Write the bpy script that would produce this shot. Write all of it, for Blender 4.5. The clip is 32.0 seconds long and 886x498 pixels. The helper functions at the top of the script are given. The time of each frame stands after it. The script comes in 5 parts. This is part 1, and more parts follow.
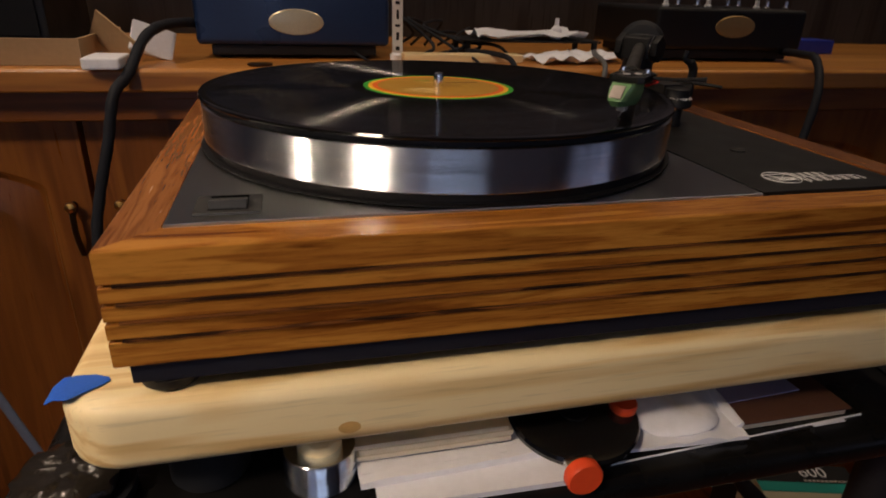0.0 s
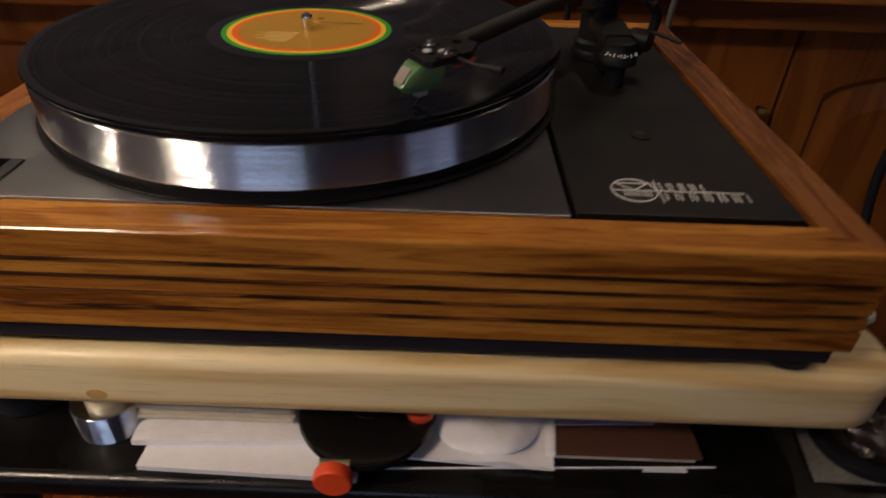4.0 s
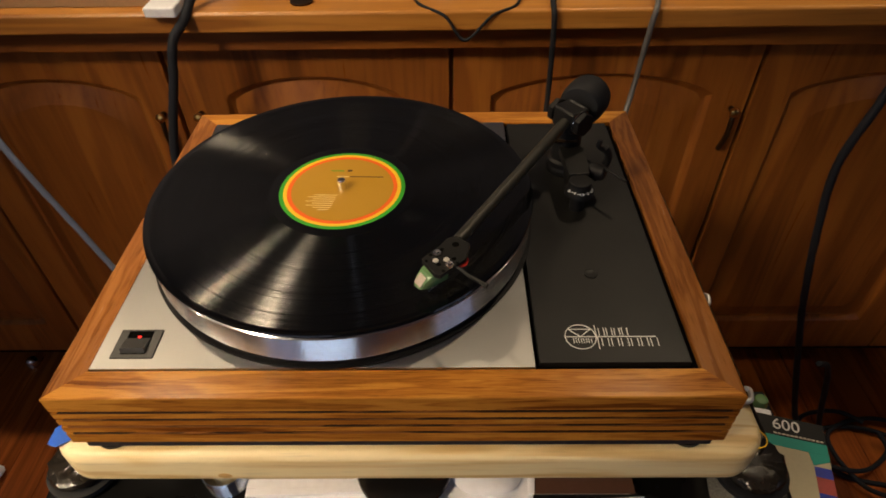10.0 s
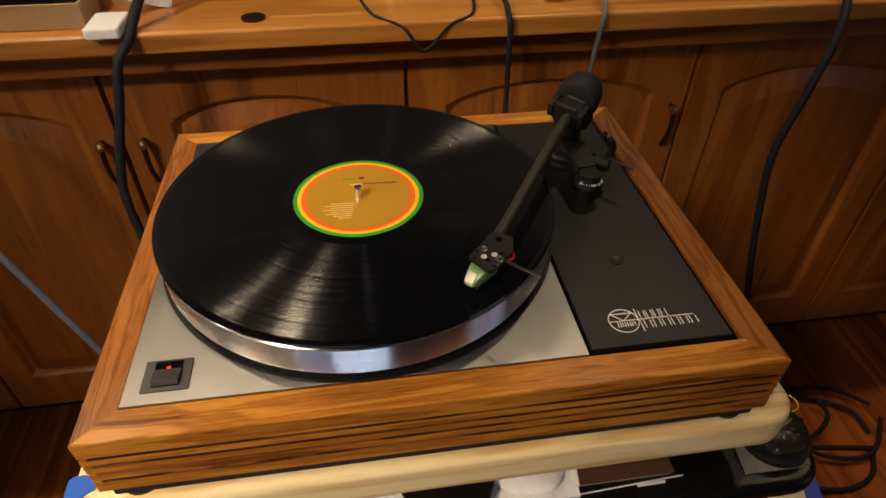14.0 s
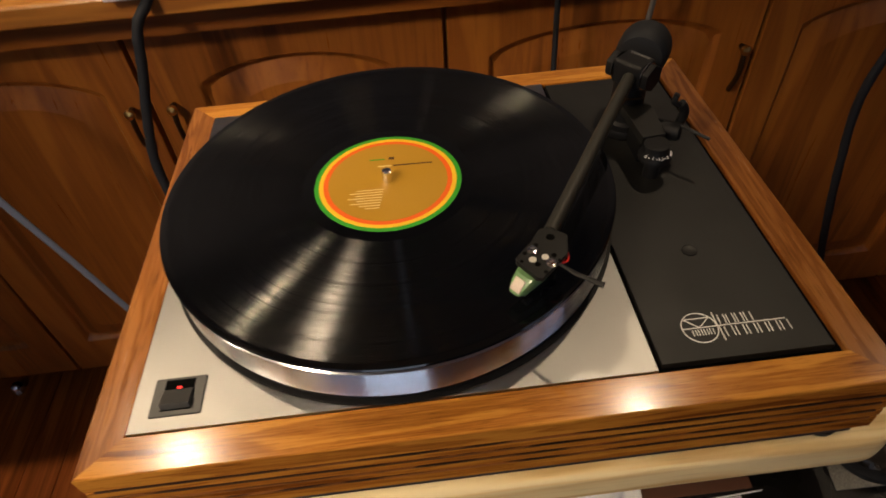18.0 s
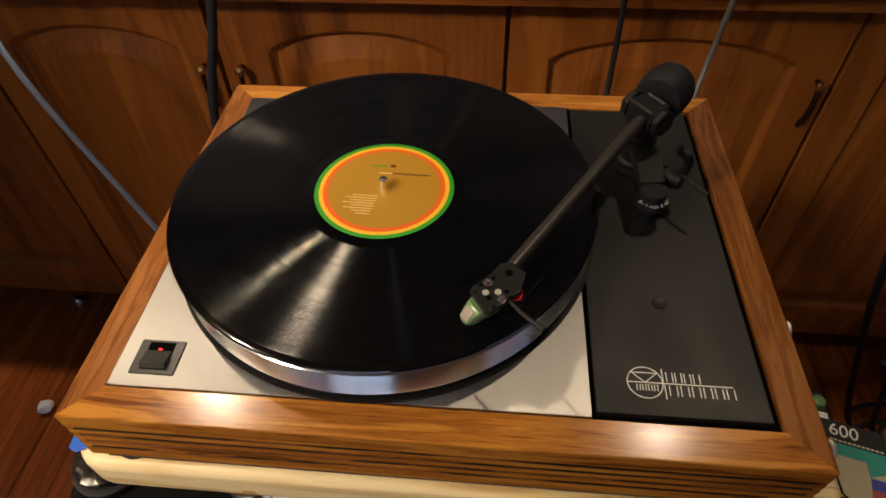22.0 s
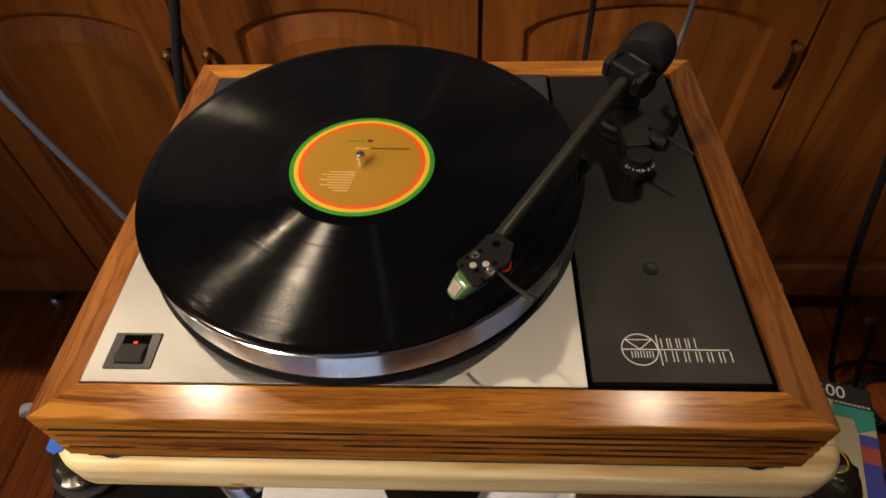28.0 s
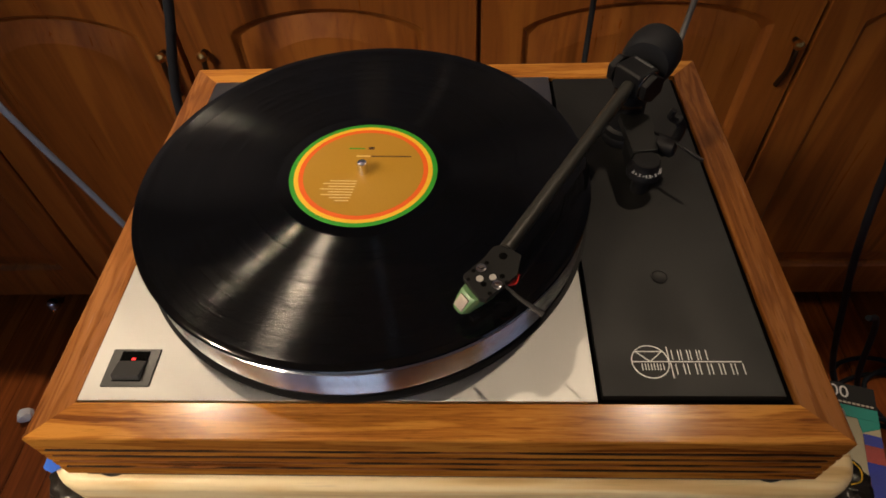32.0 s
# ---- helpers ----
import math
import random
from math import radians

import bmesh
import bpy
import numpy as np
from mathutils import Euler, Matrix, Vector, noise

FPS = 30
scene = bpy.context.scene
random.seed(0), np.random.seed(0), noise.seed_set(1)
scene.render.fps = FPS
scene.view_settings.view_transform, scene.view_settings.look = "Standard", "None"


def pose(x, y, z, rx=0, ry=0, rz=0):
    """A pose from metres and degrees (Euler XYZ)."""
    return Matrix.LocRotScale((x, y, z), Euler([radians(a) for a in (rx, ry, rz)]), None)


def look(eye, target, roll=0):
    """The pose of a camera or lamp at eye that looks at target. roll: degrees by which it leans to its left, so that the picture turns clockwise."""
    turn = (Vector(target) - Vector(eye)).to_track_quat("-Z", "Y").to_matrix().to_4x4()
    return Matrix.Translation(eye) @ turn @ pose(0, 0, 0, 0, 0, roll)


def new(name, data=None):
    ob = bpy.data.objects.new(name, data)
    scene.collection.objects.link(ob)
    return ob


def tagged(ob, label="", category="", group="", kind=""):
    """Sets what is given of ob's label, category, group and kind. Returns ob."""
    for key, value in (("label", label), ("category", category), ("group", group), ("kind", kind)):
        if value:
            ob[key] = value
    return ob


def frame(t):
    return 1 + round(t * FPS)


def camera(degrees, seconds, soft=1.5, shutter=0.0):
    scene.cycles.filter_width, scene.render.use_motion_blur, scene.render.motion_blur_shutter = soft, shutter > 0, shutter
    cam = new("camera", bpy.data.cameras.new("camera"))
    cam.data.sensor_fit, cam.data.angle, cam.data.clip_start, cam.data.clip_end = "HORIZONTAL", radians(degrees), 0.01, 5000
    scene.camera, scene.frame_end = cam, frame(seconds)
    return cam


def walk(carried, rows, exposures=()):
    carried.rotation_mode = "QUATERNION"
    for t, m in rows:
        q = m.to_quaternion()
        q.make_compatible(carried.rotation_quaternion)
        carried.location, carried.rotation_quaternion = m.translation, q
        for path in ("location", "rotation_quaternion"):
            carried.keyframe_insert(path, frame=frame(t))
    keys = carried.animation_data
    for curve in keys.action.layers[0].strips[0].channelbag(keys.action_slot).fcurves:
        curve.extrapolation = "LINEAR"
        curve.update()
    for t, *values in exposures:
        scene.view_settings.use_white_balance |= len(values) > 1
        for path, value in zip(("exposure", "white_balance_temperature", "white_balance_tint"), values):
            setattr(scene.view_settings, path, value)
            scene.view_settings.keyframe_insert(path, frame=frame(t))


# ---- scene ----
cam = camera(72.23, 32.0, soft=1.7, shutter=0.9)
PATH = [
    (0, (-0.0975, -0.4048, 1.1400), (0.1323, 0.4838, 0.7432), 2.02),
    (0.5, (-0.0939, -0.4073, 1.1600), (0.1328, 0.4606, 0.7180), 1.69),
    (1, (-0.0893, -0.4148, 1.1625), (0.1143, 0.4449, 0.6940), 1.84),
    (1.5, (-0.0675, -0.4149, 1.1597), (0.1137, 0.4437, 0.6802), 1.36),
    (2, (-0.0392, -0.4070, 1.1615), (0.1202, 0.4500, 0.6715), 1.36),
    (2.5, (-0.0063, -0.3976, 1.1665), (0.1141, 0.4577, 0.6625), 1.41),
    (3, (0.0201, -0.3896, 1.1688), (0.1008, 0.4668, 0.6590), 1.01),
    (3.5, (0.0526, -0.3852, 1.1706), (0.0872, 0.4670, 0.6486), 1.66),
    (4, (0.0870, -0.3729, 1.1821), (0.0839, 0.4459, 0.6080), 1.93),
    (4.5, (0.1153, -0.3666, 1.2292), (0.0687, 0.4155, 0.6078), 2.75),
    (6.5, (0.1370, -0.3550, 1.3252), (0.0204, 0.3820, 0.6594), -0.63),
    (7, (0.1291, -0.3630, 1.3378), (0.0337, 0.3611, 0.6547), -0.54),
    (7.5, (0.1174, -0.3848, 1.3473), (0.0452, 0.3255, 0.6470), 0.52),
    (8, (0.1139, -0.3963, 1.3666), (0.0604, 0.3315, 0.6829), 1.52),
    (8.5, (0.1146, -0.4044, 1.3772), (0.0636, 0.3329, 0.7036), -0.56),
    (9, (0.0993, -0.4002, 1.3694), (0.0650, 0.3276, 0.6845), 0.33),
    (9.5, (0.0870, -0.3920, 1.3677), (0.0600, 0.3406, 0.6876), -0.56),
    (10, (0.0851, -0.3889, 1.3697), (0.0741, 0.3472, 0.6929), -0.97),
    (10.5, (0.0794, -0.3867, 1.3672), (0.0891, 0.3506, 0.6918), -0.10),
    (11, (0.0602, -0.3877, 1.3626), (0.0642, 0.3536, 0.6915), 0.74),
    (11.5, (0.0452, -0.3939, 1.3659), (0.0508, 0.3403, 0.6871), -0.16),
    (12, (0.0540, -0.3792, 1.3601), (0.0407, 0.3330, 0.6582), -1.21),
    (12.5, (0.0463, -0.3663, 1.3576), (0.0209, 0.3728, 0.6845), 0.08),
    (13, (0.0297, -0.3763, 1.3606), (0.1010, 0.3591, 0.6866), -1.34),
    (13.5, (0.0144, -0.3853, 1.3572), (0.1044, 0.3425, 0.6773), -0.60),
    (14, (0.0060, -0.3879, 1.3556), (0.1226, 0.3596, 0.7017), 0.68),
    (14.5, (0.0128, -0.3862, 1.3567), (0.1060, 0.3604, 0.6980), -0.96),
    (16.5, (0.0040, -0.3600, 1.3415), (0.0786, 0.3539, 0.6452), -0.30),
    (17, (0.0001, -0.3504, 1.3412), (0.0722, 0.3572, 0.6383), -1.44),
    (17.5, (0.0100, -0.3419, 1.3439), (0.0477, 0.3695, 0.6421), -5.54),
    (18, (0.0189, -0.3238, 1.3399), (0.0504, 0.3720, 0.6223), -4.59),
    (18.5, (0.0408, -0.3186, 1.3363), (0.0526, 0.3720, 0.6132), -4.53),
    (19, (0.0465, -0.3171, 1.3379), (0.0266, 0.3549, 0.5977), -3.96),
    (19.5, (0.0570, -0.3214, 1.3318), (0.0203, 0.3351, 0.5784), -4.46),
    (20, (0.0688, -0.3219, 1.3355), (0.0213, 0.3185, 0.5689), -4.58),
    (20.5, (0.0867, -0.3170, 1.3403), (0.0457, 0.3213, 0.5715), -4.00),
    (21, (0.0887, -0.3172, 1.3562), (0.0424, 0.3277, 0.5933), -2.44),
    (21.5, (0.0801, -0.3155, 1.3687), (0.0112, 0.3419, 0.6183), -1.85),
    (22, (0.0764, -0.3187, 1.3709), (0.0019, 0.3477, 0.6291), -1.91),
    (22.5, (0.0677, -0.3196, 1.3667), (-0.0111, 0.3410, 0.6201), -2.84),
    (23, (0.0573, -0.3146, 1.3667), (-0.0408, 0.3458, 0.6222), -4.03),
    (23.5, (0.0531, -0.3134, 1.3646), (-0.0403, 0.3439, 0.6168), -4.14),
    (24, (0.0535, -0.3161, 1.3660), (-0.0414, 0.3409, 0.6181), -4.86),
    (24.5, (0.0579, -0.3176, 1.3600), (-0.0199, 0.3346, 0.6060), -4.01),
    (25, (0.0632, -0.3176, 1.3616), (0.0062, 0.3389, 0.6093), -3.40),
    (25.5, (0.0636, -0.3184, 1.3592), (-0.0025, 0.3384, 0.6081), -3.75),
    (26, (0.0733, -0.3163, 1.3585), (0.0207, 0.3356, 0.6020), -3.46),
    (26.5, (0.0704, -0.3116, 1.3565), (0.0236, 0.3397, 0.5991), -2.77),
    (28.5, (0.0765, -0.3136, 1.3575), (0.0334, 0.3322, 0.5951), -3.04),
    (29, (0.0776, -0.3126, 1.3584), (0.0300, 0.3344, 0.5974), -4.06),
    (29.5, (0.0775, -0.3101, 1.3578), (0.0303, 0.3348, 0.5950), -4.24),
    (30, (0.0769, -0.3096, 1.3577), (0.0332, 0.3359, 0.5952), -3.98),
    (30.5, (0.0778, -0.3092, 1.3574), (0.0377, 0.3354, 0.5939), -3.80),
    (31, (0.0737, -0.3078, 1.3575), (0.0331, 0.3340, 0.5917), -3.26),
    (31.5, (0.0709, -0.3047, 1.3586), (0.0303, 0.3366, 0.5924), -3.12),
    (32, (0.0698, -0.3011, 1.3564), (0.0292, 0.3408, 0.5907), -3.14),
]
walk(cam, [(t, look(eye, target, roll)) for t, eye, target, roll in PATH], exposures=((0, -0.69, 5980, 17), (4.5, -0.70, 5880, 17), (7, -0.08, 6150, 12), (14.5, -0.04, 6450, 10), (19, -0.12, 6350, 12), (20, -0.27, 6250, 12), (21, -0.29, 6220, 12), (22, -0.15, 6200, 12), (32, -0.20, 6060, 13)))

# ---- world, lamps, exposure ----
WORLD = bpy.data.worlds.new("room_world")
scene.world = WORLD
WORLD.use_nodes = True
WORLD.node_tree.nodes["Background"].inputs[0].default_value = (0.5, 0.6, 0.8, 1)
WORLD.node_tree.nodes["Background"].inputs[1].default_value = 0.02

CEIL = 2.55
# x, y, watts, colour, beam angle and width of the ceiling downlights, and the aim added to hold two beams on the
# trolley
WARM, COOL_FILL = (1.0, 0.77, 0.50), (0.72, 0.84, 1.0)
LAMPS = ((-0.80, 0.62, 7.4, WARM, 124, 0.055, None), (0.64, 0.60, 3.6, WARM, 120, 0.055, None),
         (-1.20, -1.10, 3.05, WARM, 38, 0.40, (-0.27, 0.04, 1.00)), (-2.50, -0.48, 0.50, WARM, 22, 0.12, (-0.06, 0.04, 1.02)),
         # the cool last one is unseen fill, added to lift the left doors
         (-2.25, 0.58, 1.0, WARM, 124, 0.055, None), (1.60, 0.62, 2.0, WARM, 110, 0.055, None), (-1.45, -1.35, 2.2, COOL_FILL, 150, 0.055, None))
LAMP_FACE, PANE_GLOW, FRONT_FILL = 30.0, 0.60, 2.1
for lx, ly, watts, tint, beam, wide, aim in LAMPS:
    ld = bpy.data.lights.new("downlight", "AREA")
    ld.shape, ld.size, ld.energy, ld.color, ld.spread = "DISK", wide, watts, tint, radians(beam)
    lo = new("downlight", ld)
    if aim:
        lo.matrix_world = look((lx, ly, CEIL - 0.10), aim)
    else:
        lo.location = (lx, ly, CEIL - 0.014)
TOP = 1.045            # plinth top
LABEL_TURN = -2.0
REC = 1.0783            # record surface


# ---- small helpers ----
def place_of(ob):
    p = Vector((0, 0, 0))
    while ob is not None:
        p += ob.location
        ob = ob.parent
    return p


def thing(name, at, label, category, group="", kind=""):
    ob = new(name)
    ob.empty_display_size = 0.05
    ob.location = at
    return tagged(ob, label, category, group, kind)


def finish(bm, smooth=True, angle=40):
    bmesh.ops.recalc_face_normals(bm, faces=bm.faces)
    if smooth:
        for f in bm.faces:
            f.smooth = True
        lim = radians(angle)
        for e in bm.edges:
            if len(e.link_faces) == 2 and e.calc_face_angle(0) > lim:
                e.smooth = False


def flatten_shading(ob):
    """Keeps broad faces flat-shaded beside their rounded edges."""
    wn = ob.modifiers.new("weighted_normal", "WEIGHTED_NORMAL")
    wn.mode, wn.weight, wn.keep_sharp = "FACE_AREA", 100, True


def part(name, bm, material, parent=None, label="", smooth=True):
    finish(bm, smooth)
    me = bpy.data.meshes.new(name)
    if parent is not None:
        bmesh.ops.translate(bm, verts=bm.verts, vec=-place_of(parent))
    bm.to_mesh(me)
    bm.free()
    me.materials.append(material)
    ob = new(name, me)
    if parent is not None:
        ob.parent = parent
    if label:
        ob["label"] = label
    if smooth:
        flatten_shading(ob)
    return ob


def solid(name, bm, material, label, category, group="", kind=""):
    """One-mesh thing, its origin at the middle of its base."""
    xs = [v.co for v in bm.verts]
    at = Vector(((min(v.x for v in xs) + max(v.x for v in xs)) / 2, (min(v.y for v in xs) + max(v.y for v in xs)) / 2, min(v.z for v in xs)))
    bmesh.ops.translate(bm, verts=bm.verts, vec=-at)
    finish(bm)
    me = bpy.data.meshes.new(name)
    bm.to_mesh(me)
    bm.free()
    me.materials.append(material)
    ob = new(name, me)
    ob.location = at
    flatten_shading(ob)
    return tagged(ob, label, category, group, kind)


def box(x0, x1, y0, y1, z0, z1, bevel=0.0, seg=2, bm=None, m=None):
    own = bmesh.new()
    bmesh.ops.create_cube(own, size=1)
    for v in own.verts:
        v.co = ((x0 + x1) / 2 + v.co.x * (x1 - x0), (y0 + y1) / 2 + v.co.y * (y1 - y0), (z0 + z1) / 2 + v.co.z * (z1 - z0))
    if bevel:
        bmesh.ops.bevel(own, geom=own.edges[:], offset=bevel, segments=seg, affect="EDGES", profile=0.5)
    if m is not None:
        own.transform(m)
    return merge(bm, own)


def merge(bm, own):
    if bm is None:
        return own
    me = bpy.data.meshes.new("tmp")
    own.to_mesh(me)
    own.free()
    bm.from_mesh(me)
    bpy.data.meshes.remove(me)
    return bm


def slab(x0, x1, y0, y1, z0, z1, corner, edge, n=8, bm=None):
    """Board with rounded corners in plan and rounded edges."""
    rings = []
    prof = [(edge * (1 - math.sin(a)), z0 + edge * (1 - math.cos(a))) for a in np.linspace(0, math.pi / 2, 5)]
    prof += [(edge * (1 - math.sin(a)), z1 - edge * (1 - math.cos(a))) for a in np.linspace(math.pi / 2, 0, 5)]
    own = bmesh.new()
    for off, z in prof:
        ring = []
        r = max(corner - off, 0.001)
        for cx, cy, a0 in ((x1 - corner, y1 - corner, 0), (x0 + corner, y1 - corner, 90), (x0 + corner, y0 + corner, 180), (x1 - corner, y0 + corner, 270)):
            for k in range(n + 1):
                a = radians(a0 + 90 * k / n)
                ring.append(own.verts.new((cx + r * math.cos(a), cy + r * math.sin(a), z)))
        rings.append(ring)
    skin(own, rings, True)
    return merge(bm, own)


def skin(bm, rings, caps=True):
    for a, b in zip(rings, rings[1:]):
        n = len(a)
        for i in range(n):
            bm.faces.new((a[i], a[(i + 1) % n], b[(i + 1) % n], b[i]))
    if caps:
        bm.faces.new(rings[0][::-1])
        bm.faces.new(rings[-1])


def lathe(profile, at=(0, 0, 0), n=48, bm=None, m=None, caps=True):
    """Turned solid round z from (radius, height) pairs, bottom up."""
    own = bmesh.new()
    rings = [[own.verts.new((r * math.cos(2 * math.pi * k / n), r * math.sin(2 * math.pi * k / n), z)) for k in range(n)] for r, z in profile]
    skin(own, rings, caps)
    if m is not None:
        own.transform(m)
    bmesh.ops.translate(own, verts=own.verts, vec=at)
    return merge(bm, own)


def smooth_line(points, steps=8):
    """Catmull-Rom through the points."""
    p = [Vector(q) for q in points]
    p = [2 * p[0] - p[1]] + p + [2 * p[-1] - p[-2]]
    out = []
    for i in range(1, len(p) - 2):
        for k in range(steps):
            t = k / steps
            out.append(0.5 * (2 * p[i] + (p[i + 1] - p[i - 1]) * t + (2 * p[i - 1] - 5 * p[i] + 4 * p[i + 1] - p[i + 2]) * t * t
                              + (3 * p[i] - p[i - 1] - 3 * p[i + 1] + p[i + 2]) * t ** 3))
    return out + [p[-2]]


def tube(points, radius, n=10, bm=None, flat=1.0, taper=None, wobble=0.0):
    """Round (or flattened) bar along a line."""
    own = bmesh.new()
    pts = [Vector(q) for q in points]
    rings = []
    side = None
    for i, p in enumerate(pts):
        d = (pts[min(i + 1, len(pts) - 1)] - pts[max(i - 1, 0)]).normalized()
        if side is None:
            side = d.orthogonal().normalized()
        side = (side - d * side.dot(d)).normalized()
        up = d.cross(side)
        r = radius * (1 if taper is None else taper[0] + (taper[1] - taper[0]) * i / (len(pts) - 1))
        r *= 1 + wobble * math.sin(i * 1.7)
        rings.append([own.verts.new(p + side * (r * math.cos(2 * math.pi * k / n)) + up * (r * flat * math.sin(2 * math.pi * k / n))) for k in range(n)])
    skin(own, rings, True)
    return merge(bm, own)


def prism(outline, z0, z1, bevel=0.0, bm=None, m=None):
    """Upright prism over a plan outline."""
    own = bmesh.new()
    a = [own.verts.new((x, y, z0)) for x, y in outline]
    b = [own.verts.new((x, y, z1)) for x, y in outline]
    skin(own, [a, b], True)
    bmesh.ops.recalc_face_normals(own, faces=own.faces)
    if bevel:
        bmesh.ops.bevel(own, geom=own.edges[:], offset=bevel, segments=2, affect="EDGES", profile=0.5)
    if m is not None:
        own.transform(m)
    return merge(bm, own)


def lettering(text, size, m, depth=0.0002):
    cu = bpy.data.curves.new("txt", "FONT")
    cu.body, cu.size, cu.extrude, cu.align_x, cu.align_y = text, size, depth, "CENTER", "CENTER"
    ob = bpy.data.objects.new("txt", cu)
    scene.collection.objects.link(ob)
    me = bpy.data.meshes.new_from_object(ob.evaluated_get(bpy.context.evaluated_depsgraph_get()))
    bm = bmesh.new()
    bm.from_mesh(me)
    bm.transform(m)
    bpy.data.objects.remove(ob)
    bpy.data.curves.remove(cu)
    bpy.data.meshes.remove(me)
    return bm


# ---- materials ----
def plain(name, color, rough=0.5, metal=0.0, grain=0.0, scale=60.0, bump=0.0, coat=0.0, spec=0.5):
    """Paint, plastic, metal or paper with uneven colour, gloss and fine relief."""
    mat = bpy.data.materials.new(name)
    mat.use_nodes = True
    nt = mat.node_tree
    b = nt.nodes["Principled BSDF"]
    b.inputs["Base Color"].default_value = (*color, 1)
    b.inputs["Roughness"].default_value = rough
    b.inputs["Metallic"].default_value = metal
    b.inputs["Coat Weight"].default_value = coat
    b.inputs["Specular IOR Level"].default_value = spec
    if grain:
        co = nt.nodes.new("ShaderNodeTexCoord")
        big, fine = nt.nodes.new("ShaderNodeTexNoise"), nt.nodes.new("ShaderNodeTexNoise")
        big.inputs["Scale"].default_value, fine.inputs["Scale"].default_value = scale / 8, scale * 4
        big.inputs["Detail"].default_value = 4
        add = nt.nodes.new("ShaderNodeMath")
        add.operation = "ADD"
        for n in (big, fine):
            nt.links.new(co.outputs["Object"], n.inputs["Vector"])
        nt.links.new(big.outputs["Fac"], add.inputs[0])
        nt.links.new(fine.outputs["Fac"], add.inputs[1])
        ramp = nt.nodes.new("ShaderNodeMapRange")
        ramp.inputs["From Min"].default_value, ramp.inputs["From Max"].default_value = 0.6, 1.4
        ramp.inputs["To Min"].default_value, ramp.inputs["To Max"].default_value = 1 - grain, 1 + grain
        nt.links.new(add.outputs[0], ramp.inputs["Value"])
        mul = nt.nodes.new("ShaderNodeVectorMath")
        mul.operation = "SCALE"
        mul.inputs[0].default_value = color
        nt.links.new(ramp.outputs[0], mul.inputs["Scale"])
        nt.links.new(mul.outputs[0], b.inputs["Base Color"])
        r2 = nt.nodes.new("ShaderNodeMapRange")
        r2.inputs["From Min"].default_value, r2.inputs["From Max"].default_value = 0.3, 0.7
        r2.inputs["To Min"].default_value, r2.inputs["To Max"].default_value = max(rough - 0.08, 0.03), min(rough + 0.1, 1)
        nt.links.new(big.outputs["Fac"], r2.inputs["Value"])
        nt.links.new(r2.outputs[0], b.inputs["Roughness"])
        if bump:
            bp = nt.nodes.new("ShaderNodeBump")
            bp.inputs["Strength"].default_value, bp.inputs["Distance"].default_value = bump, 0.0006
            nt.links.new(fine.outputs["Fac"], bp.inputs["Height"])
            nt.links.new(bp.outputs[0], b.inputs["Normal"])
    return mat


